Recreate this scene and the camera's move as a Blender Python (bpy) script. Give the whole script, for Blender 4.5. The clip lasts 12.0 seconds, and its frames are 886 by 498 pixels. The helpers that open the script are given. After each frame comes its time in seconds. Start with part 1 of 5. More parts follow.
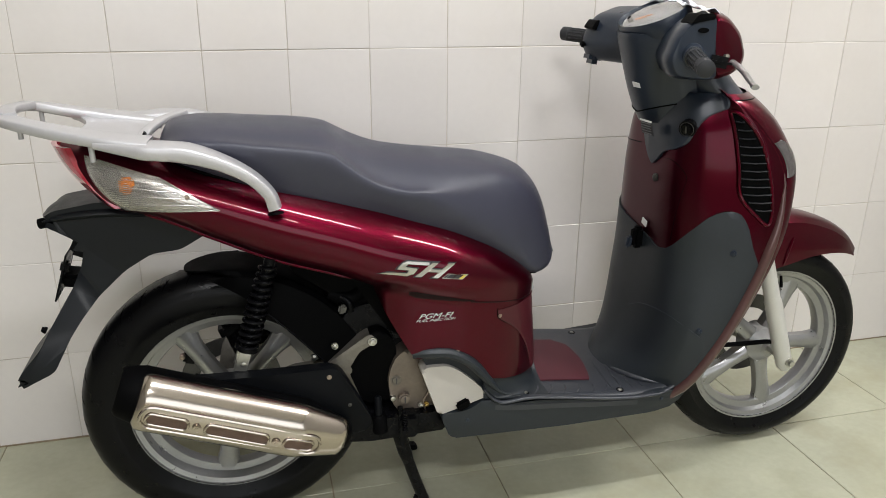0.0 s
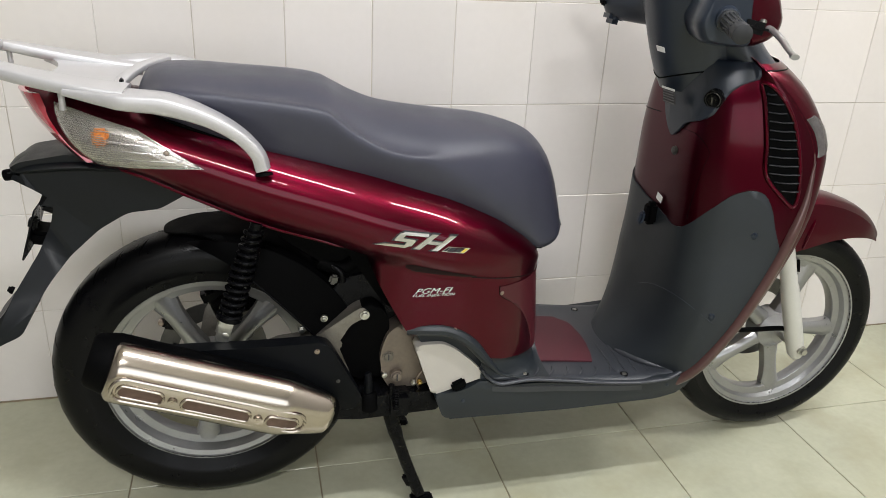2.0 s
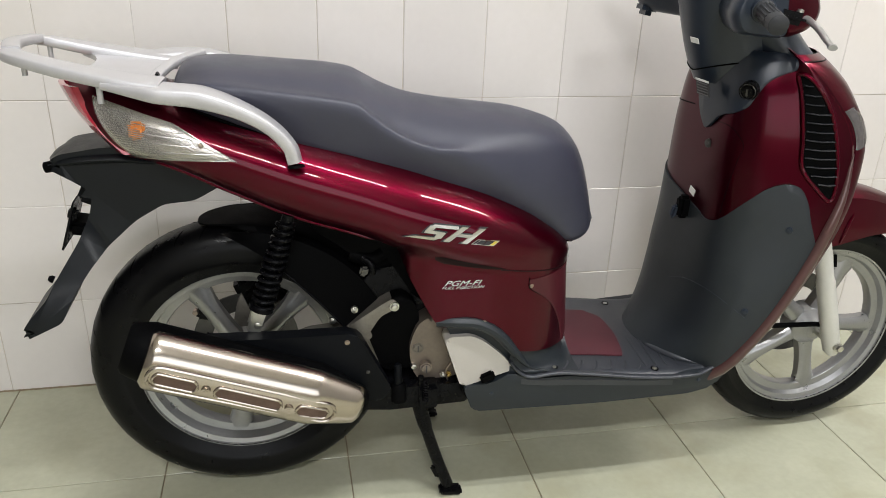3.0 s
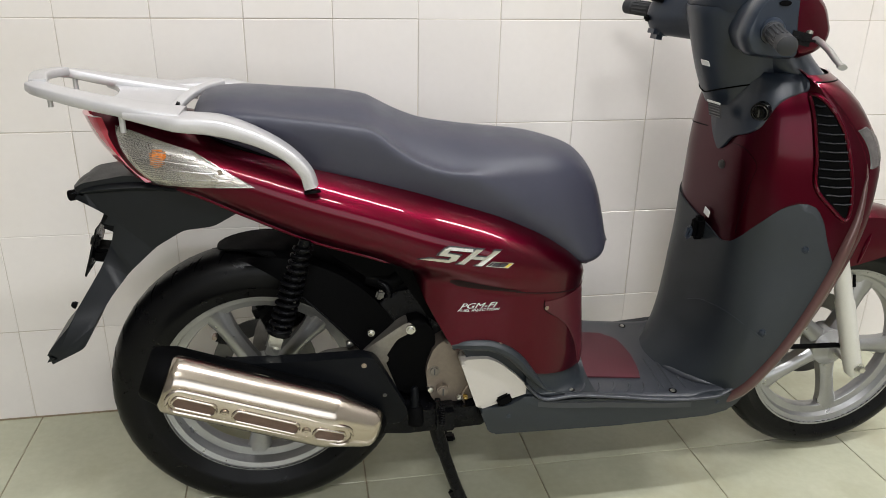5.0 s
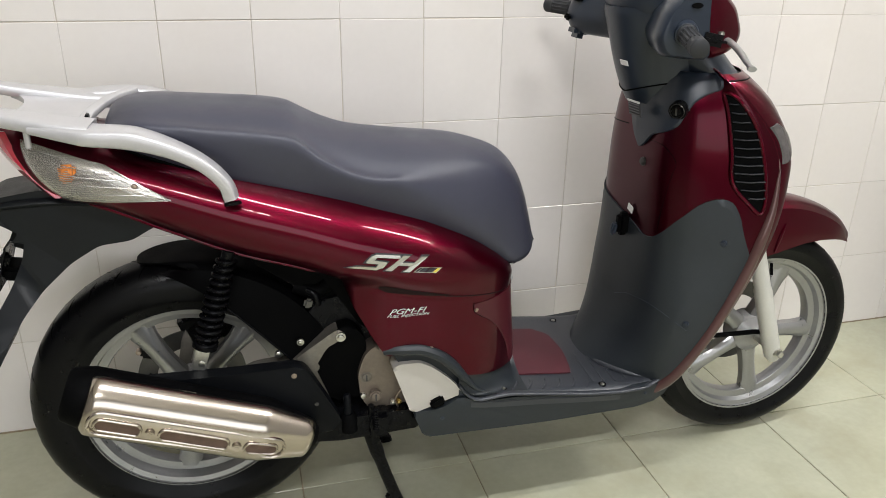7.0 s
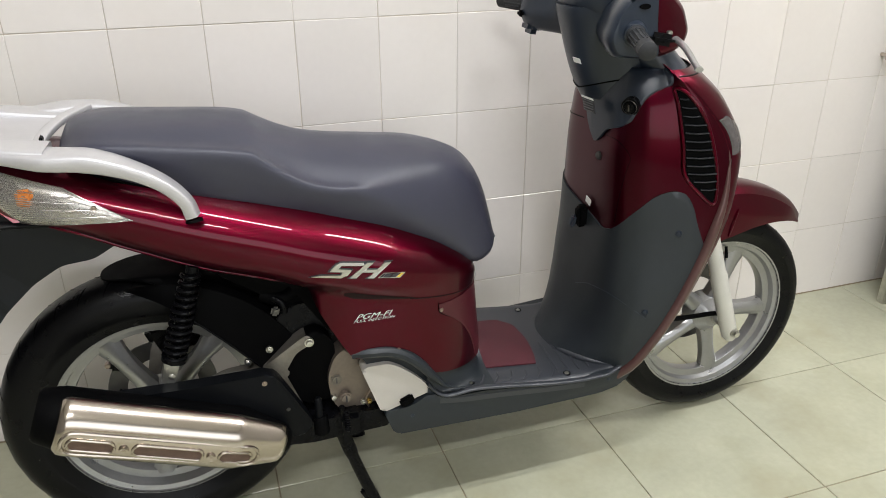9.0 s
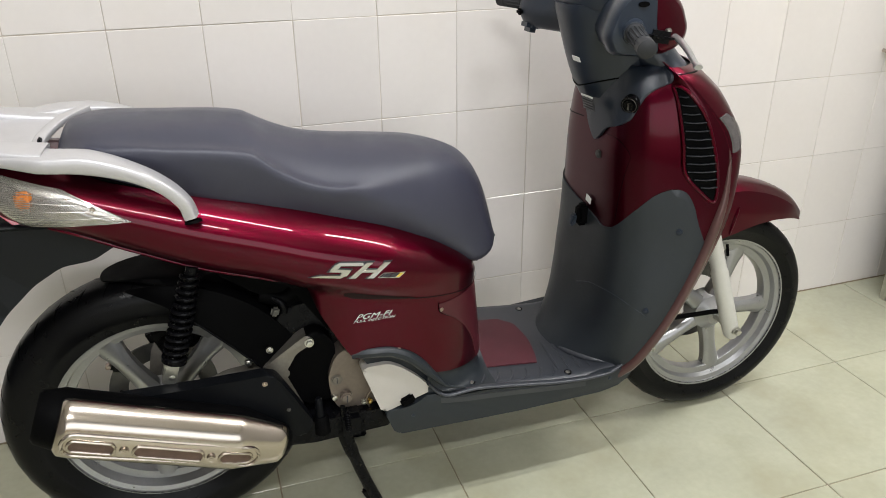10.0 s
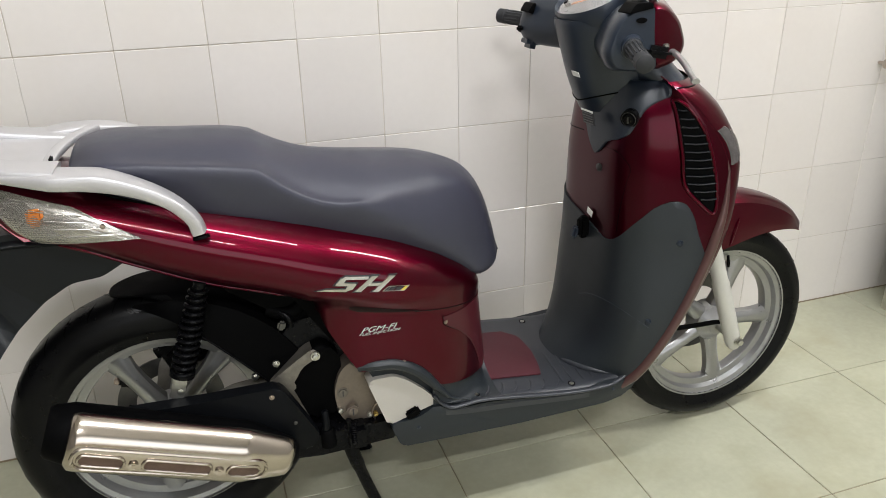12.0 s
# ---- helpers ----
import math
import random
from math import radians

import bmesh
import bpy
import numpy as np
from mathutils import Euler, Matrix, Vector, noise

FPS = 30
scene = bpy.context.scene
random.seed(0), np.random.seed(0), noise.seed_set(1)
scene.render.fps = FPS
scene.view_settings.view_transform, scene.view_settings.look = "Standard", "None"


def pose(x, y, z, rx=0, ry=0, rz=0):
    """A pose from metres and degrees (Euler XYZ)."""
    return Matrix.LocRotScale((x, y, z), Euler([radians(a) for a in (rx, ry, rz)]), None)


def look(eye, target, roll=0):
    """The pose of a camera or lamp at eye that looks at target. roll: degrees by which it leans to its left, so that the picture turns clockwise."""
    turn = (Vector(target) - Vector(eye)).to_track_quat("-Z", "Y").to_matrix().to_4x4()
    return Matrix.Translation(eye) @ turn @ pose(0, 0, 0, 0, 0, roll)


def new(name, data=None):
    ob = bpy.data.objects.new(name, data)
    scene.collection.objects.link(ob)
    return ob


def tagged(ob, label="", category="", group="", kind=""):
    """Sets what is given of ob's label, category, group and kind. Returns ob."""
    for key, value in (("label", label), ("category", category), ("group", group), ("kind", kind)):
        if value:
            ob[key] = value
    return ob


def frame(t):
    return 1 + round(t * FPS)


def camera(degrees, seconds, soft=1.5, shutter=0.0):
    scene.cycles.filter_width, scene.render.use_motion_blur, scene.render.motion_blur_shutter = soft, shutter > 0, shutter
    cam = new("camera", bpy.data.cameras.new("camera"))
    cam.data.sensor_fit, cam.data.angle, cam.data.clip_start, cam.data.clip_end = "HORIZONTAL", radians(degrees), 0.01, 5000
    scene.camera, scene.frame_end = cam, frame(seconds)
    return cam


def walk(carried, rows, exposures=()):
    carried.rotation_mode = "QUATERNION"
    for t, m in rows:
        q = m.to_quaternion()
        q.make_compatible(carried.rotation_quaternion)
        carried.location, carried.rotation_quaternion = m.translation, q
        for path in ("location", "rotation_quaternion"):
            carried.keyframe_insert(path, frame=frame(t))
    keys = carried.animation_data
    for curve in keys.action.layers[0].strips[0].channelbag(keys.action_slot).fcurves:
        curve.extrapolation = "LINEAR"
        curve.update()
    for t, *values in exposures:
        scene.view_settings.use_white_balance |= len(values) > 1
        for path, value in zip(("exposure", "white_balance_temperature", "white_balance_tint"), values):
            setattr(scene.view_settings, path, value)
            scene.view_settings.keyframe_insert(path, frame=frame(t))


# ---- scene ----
cam = camera(60.9, 12.0, soft=0.9)
PATH = [
    (0, (0.298, -1.914, 1.168), (0.769, -0.093, 0.49), 0.5),
    (0.5, (0.297, -1.899, 1.173), (0.785, -0.084, 0.489), 1.1),
    (1, (0.307, -1.856, 1.159), (0.81, -0.056, 0.449), 1.9),
    (1.5, (0.304, -1.822, 1.156), (0.808, -0.036, 0.41), 2.7),
    (2, (0.315, -1.804, 1.152), (0.792, -0.026, 0.371), 3.0),
    (2.5, (0.313, -1.802, 1.154), (0.748, -0.021, 0.356), 2.9),
    (3, (0.318, -1.809, 1.153), (0.712, -0.019, 0.351), 2.3),
    (5, (0.323, -1.826, 1.15), (0.67, 0.001, 0.415), 1.1),
    (5.5, (0.325, -1.819, 1.153), (0.698, 0.004, 0.419), 1.3),
    (6, (0.325, -1.822, 1.157), (0.737, -0.01, 0.416), 1.5),
    (6.5, (0.331, -1.824, 1.155), (0.784, -0.026, 0.405), 1.3),
    (7, (0.349, -1.813, 1.182), (0.849, -0.035, 0.415), 1.1),
    (9, (0.36, -1.815, 1.248), (0.931, -0.091, 0.411), -0.2),
    (9.5, (0.36, -1.814, 1.249), (0.932, -0.093, 0.405), -0.4),
    (10, (0.367, -1.814, 1.249), (0.93, -0.089, 0.408), -0.6),
    (10.5, (0.363, -1.816, 1.251), (0.922, -0.085, 0.42), -0.8),
    (11, (0.354, -1.822, 1.254), (0.914, -0.086, 0.433), -0.8),
    (11.5, (0.357, -1.831, 1.254), (0.917, -0.09, 0.444), -1.1),
    (12, (0.358, -1.832, 1.254), (0.921, -0.09, 0.45), -1.2),
]
walk(cam, [(t, look(eye, target, roll)) for t, eye, target, roll in PATH],
     [(0, -0.14), (1.5, 0.0), (5, 0.02), (6, 0.05), (7, 0.0), (9.5, -0.01), (12, -0.06)])

# ---- world and lamps ----
world = bpy.data.worlds.new("sky")
scene.world = world
world.use_nodes = True
sky = world.node_tree.nodes.new("ShaderNodeTexSky")
sky.sky_type, sky.sun_disc, sky.sun_elevation, sky.sun_rotation = "NISHITA", False, radians(40), radians(200)
world.node_tree.links.new(sky.outputs[0], world.node_tree.nodes["Background"].inputs[0])
world.node_tree.nodes["Background"].inputs[1].default_value = 0.05


def area_lamp(name, m, sx, sy, watts, colour):
    data = bpy.data.lights.new(name, "AREA")
    data.shape, data.size, data.size_y, data.energy, data.color = "RECTANGLE", sx, sy, watts, colour
    ob = new(name, data)
    ob.matrix_world = m
    return ob


# tubes out of view; the third is added fill from behind the camera
TUBES = [(0.92, -1.5, 0.0, 54, 0.08, (0.93, 0.95, 1.0)), (2.85, -1.25, 0.0, 63, 0.08, (0.99, 0.985, 0.98)),
         (-0.05, -3.5, 0.0, 82, 0.10, (0.98, 0.985, 1.0))]
for tx, ty, turn, watts, wide, colour in TUBES:
    area_lamp("tube_light", pose(tx, ty, 3.40, 0, 0, turn), 1.2, wide, watts, colour)
# added broad fill from the front, out of view, to even out the wall
area_lamp("front_fill", look((0.9, -5.9, 1.75), (0.9, 0, 1.4)), 4.6, 1.75, 62, (0.96, 0.98, 1.0))


# ---- materials ----
def material(name, colour, rough=0.5, metal=0.0, coat=0.0, coat_rough=0.05, vary=0.0, scale=8.0, bump=0.0, bump_scale=200.0,
             rough_vary=0.0, rand=0.0, sheen=0.0, spec=0.5, coat_ior=1.5, dirt=None, dirt_scale=3.0, dirt_amount=0.0):
    """A surface with variation at two scales, relief and a change from piece to piece."""
    mat = bpy.data.materials.new(name)
    mat.use_nodes = True
    nt = mat.node_tree
    nodes, links = nt.nodes, nt.links
    bsdf = nodes["Principled BSDF"]
    bsdf.inputs["Roughness"].default_value, bsdf.inputs["Metallic"].default_value = rough, metal
    bsdf.inputs["Coat Weight"].default_value, bsdf.inputs["Coat Roughness"].default_value = coat, coat_rough
    bsdf.inputs["Sheen Weight"].default_value, bsdf.inputs["Specular IOR Level"].default_value = sheen, spec
    bsdf.inputs["Coat IOR"].default_value = coat_ior
    geo = nodes.new("ShaderNodeNewGeometry")
    source = None
    rgb = nodes.new("ShaderNodeRGB")
    rgb.outputs[0].default_value = (*colour, 1)
    source = rgb.outputs[0]

    def noise_of(sc, detail=4.0):
        n = nodes.new("ShaderNodeTexNoise")
        n.inputs["Scale"].default_value, n.inputs["Detail"].default_value = sc, detail
        links.new(geo.outputs["Position"], n.inputs["Vector"])
        return n.outputs["Fac"]

    def ranged(fac, lo, hi):
        r = nodes.new("ShaderNodeMapRange")
        r.inputs["From Min"].default_value, r.inputs["From Max"].default_value = 0.25, 0.75
        r.inputs["To Min"].default_value, r.inputs["To Max"].default_value = lo, hi
        links.new(fac, r.inputs["Value"])
        return r.outputs["Result"]

    def valued(src, factor):
        h = nodes.new("ShaderNodeHueSaturation")
        links.new(src, h.inputs["Color"])
        links.new(factor, h.inputs["Value"])
        return h.outputs["Color"]

    if vary:
        source = valued(source, ranged(noise_of(scale), 1 - vary, 1 + vary))
        source = valued(source, ranged(noise_of(scale * 11, 2), 1 - vary * 0.5, 1 + vary * 0.5))
    if rand:
        info = nodes.new("ShaderNodeObjectInfo")
        r = nodes.new("ShaderNodeMapRange")
        r.inputs["To Min"].default_value, r.inputs["To Max"].default_value = 1 - rand, 1 + rand
        links.new(info.outputs["Random"], r.inputs["Value"])
        source = valued(source, r.outputs["Result"])
    if dirt:
        mix = nodes.new("ShaderNodeMix")
        mix.data_type = "RGBA"
        mix.inputs["B"].default_value = (*dirt, 1)
        r = nodes.new("ShaderNodeMapRange")
        r.inputs["From Min"].default_value, r.inputs["From Max"].default_value, r.inputs["To Max"].default_value = 0.5, 0.72, dirt_amount
        links.new(noise_of(dirt_scale, 6), r.inputs["Value"])
        links.new(r.outputs["Result"], mix.inputs["Factor"])
        links.new(source, mix.inputs["A"])
        source = mix.outputs["Result"]
    links.new(source, bsdf.inputs["Base Color"])
    if rough_vary:
        links.new(ranged(noise_of(scale * 2.3), max(0.02, rough - rough_vary), rough + rough_vary), bsdf.inputs["Roughness"])
    if bump:
        b = nodes.new("ShaderNodeBump")
        b.inputs["Strength"].default_value, b.inputs["Distance"].default_value = bump, 0.002
        links.new(noise_of(bump_scale, 3), b.inputs["Height"])
        links.new(b.outputs["Normal"], bsdf.inputs["Normal"])
    return mat


def glass(name, colour, rough=0.03, ior=1.45):
    mat = bpy.data.materials.new(name)
    mat.use_nodes = True
    bsdf = mat.node_tree.nodes["Principled BSDF"]
    bsdf.inputs["Base Color"].default_value = (*colour, 1)
    bsdf.inputs["Transmission Weight"].default_value, bsdf.inputs["Roughness"].default_value, bsdf.inputs["IOR"].default_value = 1.0, rough, ior
    return mat


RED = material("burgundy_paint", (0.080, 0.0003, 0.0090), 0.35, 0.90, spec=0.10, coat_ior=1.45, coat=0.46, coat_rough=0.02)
# the body's burgundy again, duller, with the rear-facing panel's shade in its colour
RED_SHADED = material("burgundy_paint_shaded", (0.050, 0.0005, 0.0065), 0.30, 0.88, spec=0.10, coat_ior=1.45, coat=0.26, coat_rough=0.09, rough_vary=0.03)
# separate matt plastic; its paler tone also holds the light on its front face
PANEL = material("matt_burgundy_plastic", (0.060, 0.0065, 0.012), 0.42, spec=0.4, vary=0.06, scale=20)
SLIT = material("shaded_burgundy", (0.010, 0.001, 0.002), 0.55, spec=0.2, vary=0.1, scale=30)
TRIM = material("burgundy_trim", (0.080, 0.036, 0.034), 0.34, 0.3, spec=0.3, coat=0.7, coat_rough=0.10, vary=0.1, scale=12)
MATT = material("matt_black_plastic", (0.0032, 0.0036, 0.0045), 0.42, spec=0.10, vary=0.12, scale=9, bump=0.12, bump_scale=800, rough_vary=0.07)
GREY = material("grey_plastic", (0.0155, 0.0195, 0.0235), 0.42, spec=0.40, vary=0.08, scale=6, bump=0.12, bump_scale=900, rough_vary=0.06)
# lighter copy of GREY: overhead light on the footboard is put into the colour
GREY_LIT = material("grey_plastic_lit", (0.031, 0.034, 0.041), 0.36, spec=0.55, vary=0.10, scale=8, bump=0.15, bump_scale=700, rough_vary=0.06)
DARK = material("dark_plastic", (0.016, 0.0225, 0.035), 0.33, spec=0.48, vary=0.08, scale=7, bump=0.10, bump_scale=900, rough_vary=0.06)
BLACK = material("black_plastic", (0.0018, 0.0018, 0.002), 0.58, spec=0.04, vary=0.15, scale=9, bump=0.10, bump_scale=700, rough_vary=0.08)
BLACK_METAL = material("black_metal", (0.003, 0.003, 0.0036), 0.28, spec=0.12, vary=0.2, scale=20, rough_vary=0.08)
RUBBER = material("tyre_rubber", (0.0026, 0.0026, 0.0030), 0.33, spec=0.15, vary=0.2, scale=14, bump=0.15, bump_scale=500, rough_vary=0.1)
GRIP = material("grip_rubber", (0.019, 0.020, 0.023), 0.62, vary=0.1, scale=20, bump=0.2, bump_scale=400)
SEAT = material("seat_vinyl", (0.037, 0.038, 0.058), 0.36, vary=0.06, scale=10, bump=0.22, bump_scale=1100, rough_vary=0.06)
SILVER = material("silver_paint", (0.53, 0.52, 0.53), 0.38, 0.40, coat=0.5, coat_rough=0.13, vary=0.04, scale=25)
ALLOY = material("wheel_alloy", (0.34, 0.34, 0.338), 0.32, 0.75, vary=0.06, scale=18, rough_vary=0.06)
CAST = material("cast_aluminium", (0.23, 0.212, 0.185), 0.44, 0.6, vary=0.15, scale=18, bump=0.2, bump_scale=500, dirt=(0.10, 0.08, 0.06), dirt_scale=16, dirt_amount=0.7)
BRONZE = material("stained_cover", (0.20, 0.165, 0.135), 0.44, 0.5, vary=0.14, scale=14, bump=0.15, bump_scale=500, dirt=(0.09, 0.07, 0.055), dirt_scale=10, dirt_amount=0.6)
CHROME = material("chrome", (0.52, 0.46, 0.40), 0.19, 1.0, vary=0.02, scale=12)
CHROME_DULL = material("dull_chrome", (0.40, 0.33, 0.28), 0.34, 1.0, vary=0.1, scale=25, rough_vary=0.08)
SLOT = material("browned_steel", (0.15, 0.10, 0.082), 0.45, 0.7, vary=0.2, scale=40, rough_vary=0.08)
DISC = material("brake_disc_steel", (0.10, 0.097, 0.092), 0.38, 0.8, vary=0.15, scale=40)
STEEL = material("zinc_steel", (0.55, 0.54, 0.50), 0.30, 1.0, vary=0.1, scale=60)
BRASS = material("brass", (0.55, 0.40, 0.15), 0.3, 1.0, vary=0.1, scale=60)
CREAM = material("cream_plastic", (0.50, 0.47, 0.43), 0.40, vary=0.03, scale=20)
FORK = material("fork_alloy", (0.60, 0.59, 0.55), 0.42, 0.25, vary=0.04, scale=20, rough_vary=0.05)
WHITE = material("white_print", (0.75, 0.75, 0.74), 0.4)
CARRIER = material("carrier_plastic", (0.0052, 0.0066, 0.0085), 0.42, spec=0.26, vary=0.1, scale=9, bump=0.12, bump_scale=800, rough_vary=0.07)
INK = material("dark_print", (0.03, 0.03, 0.035), 0.5)
YELLOW = material("yellow_print", (0.70, 0.55, 0.08), 0.4)
MAT = material("red_rubber_mat", (0.070, 0.010, 0.017), 0.62, vary=0.10, scale=30, bump=0.3, bump_scale=1500)
# opaque and pale: the clear film's glare is put into the colour
FILM = material("plastic_film", (0.84, 0.85, 0.90), 0.30, spec=0.6, vary=0.06, scale=30, bump=0.5, bump_scale=60)
DIAL = material("dial_face", (0.13, 0.13, 0.135), 0.5, vary=0.08, scale=30)
TAIL = material("tail_lens", (0.42, 0.018, 0.04), 0.12, coat=1.0, coat_rough=0.02, vary=0.05, scale=60)
AMBER = material("amber_bulb", (0.62, 0.19, 0.025), 0.3, vary=0.1, scale=90)
REFLECTOR = material("lamp_reflector", (0.50, 0.485, 0.46), 0.22, 0.8, vary=0.08, scale=60)
POSITION = material("position_lens", (0.10, 0.09, 0.09), 0.16, 0.3, coat=0.6, coat_rough=0.02, vary=0.2, scale=90)
LENS = glass("clear_lens", (0.96, 0.95, 0.93), 0.04)
TILE = material("wall_tile", (0.735, 0.694, 0.662), 0.20, vary=0.022, scale=5, bump=0.05, bump_scale=14, rand=0.032, dirt=(0.68, 0.62, 0.545), dirt_scale=2.3, dirt_amount=0.30)
GROUT = material("wall_grout", (0.52, 0.46, 0.385), 0.85, vary=0.22, scale=7, bump=0.3, bump_scale=300, dirt=(0.78, 0.73, 0.66), dirt_scale=4, dirt_amount=0.9)
FLOOR = material("floor_tile", (0.448, 0.448, 0.335), 0.24, vary=0.085, scale=5, bump=0.03, bump_scale=20, rand=0.03, dirt=(0.340, 0.322, 0.210), dirt_scale=3.2, dirt_amount=0.75)
FLOOR_GROUT = material("floor_grout", (0.25, 0.195, 0.125), 0.8, vary=0.25, scale=9)
DIM_PAINT = material("grey_wall_paint", (0.36, 0.35, 0.33), 0.7, vary=0.06, scale=3, bump=0.15, bump_scale=60)
DARK_PAINT = material("dark_wall_paint", (0.20, 0.185, 0.17), 0.7, vary=0.06, scale=3, bump=0.15, bump_scale=60)
PLASTER = material("plaster", (0.78, 0.76, 0.71), 0.7, vary=0.04, scale=3, bump=0.15, bump_scale=60)


# ---- geometry helpers ----
YC = -0.40          # the scooter's middle plane
RX, RZ = 0.215, 0.308   # rear axle
FX, FZ = 1.541, 0.281   # front axle


def V(x, o, z):
    """A place by its distance o from the scooter's middle plane (towards the near side: minus)."""
    return Vector((x, YC + o, z))


def tab(rows, x):
    """Smooth value of a table of (x, value) at x."""
    if x <= rows[0][0]:
        return rows[0][1]
    if x >= rows[-1][0]:
        return rows[-1][1]
    for k in range(len(rows) - 1):
        (x0, y0), (x1, y1) = rows[k], rows[k + 1]
        if x <= x1:
            m = (y1 - y0) / (x1 - x0)
            ma = (rows[k - 1][1] - y0) / (rows[k - 1][0] - x0) if k else m
            mb = (rows[k + 2][1] - y1) / (rows[k + 2][0] - x1) if k + 2 < len(rows) else m
            t0 = 0 if ma * m <= 0 else 2 * ma * m / (ma + m)
            t1 = 0 if mb * m <= 0 else 2 * mb * m / (mb + m)
            t, w = (x - x0) / (x1 - x0), x1 - x0
            return (2*t**3 - 3*t**2 + 1) * y0 + (t**3 - 2*t**2 + t) * w * t0 + (3*t**2 - 2*t**3) * y1 + (t**3 - t**2) * w * t1


def step(a, b, x):
    """Smooth step from 0 at a to 1 at b."""
    t = min(1, max(0, (x - a) / (b - a)))
    return t * t * (3 - 2 * t)


def smooth_line(points, n=6, closed=False):
    """Catmull-Rom through the points."""
    ps = [Vector(p) for p in points]
    out, c = [], len(ps)
    for k in range(c if closed else c - 1):
        if closed:
            a, b, d, e = ps[(k - 1) % c], ps[k], ps[(k + 1) % c], ps[(k + 2) % c]
        else:
            b, d = ps[k], ps[k + 1]
            a, e = ps[k - 1] if k else b * 2 - d, ps[k + 2] if k + 2 < c else d * 2 - b
        for j in range(n):
            t = j / n
            out.append(0.5 * (2 * b + (d - a) * t + (2 * a - 5 * b + 4 * d - e) * t * t + (3 * b - a - 3 * d + e) * t ** 3))
    if not closed:
        out.append(ps[-1])
    return out


def part(name, bm, mat, parent=None, label="", angle=38):
    bmesh.ops.recalc_face_normals(bm, faces=bm.faces[:])
    for f in bm.faces:
        f.smooth = True
    for e in bm.edges:
        if len(e.link_faces) == 2 and e.calc_face_angle(0) > radians(angle):
            e.smooth = False
    me = bpy.data.meshes.new(name)
    bm.to_mesh(me)
    bm.free()
    me.materials.append(mat)
    ob = new(name, me)
    if parent:
        ob.parent = parent
        top = parent
        shift = Vector(top.location)
        while top.parent:
            top = top.parent
            shift += Vector(top.location)
        ob.matrix_parent_inverse = Matrix.Translation(-shift) if parent.parent is None else Matrix.Identity(4)
    if label:
        ob["label"] = label
    return ob


def loft(bm, sections, closed=True, caps=True):
    rows = [[bm.verts.new(p) for p in s] for s in sections]
    n = len(rows[0])
    for a, b in zip(rows, rows[1:]):
        for k in range(n if closed else n - 1):
            bm.faces.new((a[k], a[(k + 1) % n], b[(k + 1) % n], b[k]))
    if caps and closed:
        bm.faces.new(rows[0]), bm.faces.new(rows[-1])
    return bm


def sheet(fn, nu, nv, thick, inward):
    """A sheet fn(u, v), u and v from 0 to 1, with thickness along the vector inward."""
    bm = bmesh.new()
    top = [[bm.verts.new(fn(i / nu, j / nv)) for j in range(nv + 1)] for i in range(nu + 1)]
    low = [[bm.verts.new(v.co + Vector(inward) * thick) for v in row] for row in top]
    for i in range(nu):
        for j in range(nv):
            bm.faces.new((top[i][j], top[i + 1][j], top[i + 1][j + 1], top[i][j + 1]))
            bm.faces.new((low[i][j], low[i][j + 1], low[i + 1][j + 1], low[i + 1][j]))
    rim = [(i, 0) for i in range(nu)] + [(nu, j) for j in range(nv)] + [(i, nv) for i in range(nu, 0, -1)] + [(0, j) for j in range(nv, 0, -1)]
    for (a, b), (c, d) in zip(rim, rim[1:] + rim[:1]):
        bm.faces.new((top[a][b], low[a][b], low[c][d], top[c][d]))
    return bm


def tube(points, radius, sides=12, bm=None, squash=1.0, up=(0, 0, 1)):
    """A round or flattened tube along points; radius: a number or one for each point; squash: height to width."""
    bm = bm or bmesh.new()
    ps = [Vector(p) for p in points]
    rs = radius if isinstance(radius, (list, tuple)) else [radius] * len(ps)
    secs = []
    for k, p in enumerate(ps):
        d = (ps[min(k + 1, len(ps) - 1)] - ps[max(k - 1, 0)]).normalized()
        side = d.cross(Vector(up))
        if side.length < 1e-3:
            side = d.cross(Vector((0, 1, 0)))
        side.normalize()
        top = side.cross(d).normalized()
        secs.append([p + rs[k] * (math.cos(a) * side + squash * math.sin(a) * top) for a in [2 * math.pi * q / sides for q in range(sides)]])
    return loft(bm, secs)


def lathe(profile, centre, axis="y", segs=64, bm=None, closed=True):
    """Turns a closed profile of (radius, along) round an axis through centre."""
    bm = bm or bmesh.new()
    c = Vector(centre)
    secs = []
    for k in range(segs):
        a = 2 * math.pi * k / segs
        ca, sa = math.cos(a), math.sin(a)
        row = []
        for r, h in profile:
            row.append(c + Vector({"y": (r * ca, h, r * sa), "z": (r * ca, r * sa, h), "x": (h, r * ca, r * sa)}[axis]))
        secs.append([bm.verts.new(p) for p in row])
    n = len(profile)
    for a, b in zip(secs, secs[1:] + secs[:1]):
        for k in range(n if closed else n - 1):
            bm.faces.new((a[k], a[(k + 1) % n], b[(k + 1) % n], b[k]))
    return bm


def rod(a, b, r, sides=16, bm=None, bevel=0.0):
    a, b = Vector(a), Vector(b)
    if bevel:
        d = (b - a).normalized() * bevel
        return tube([a, a + d * 0.3, a + d, b - d, b - d * 0.3, b], [r - bevel, r - bevel * 0.3, r, r, r - bevel * 0.3, r - bevel], sides, bm)
    return tube([a, b], r, sides, bm)


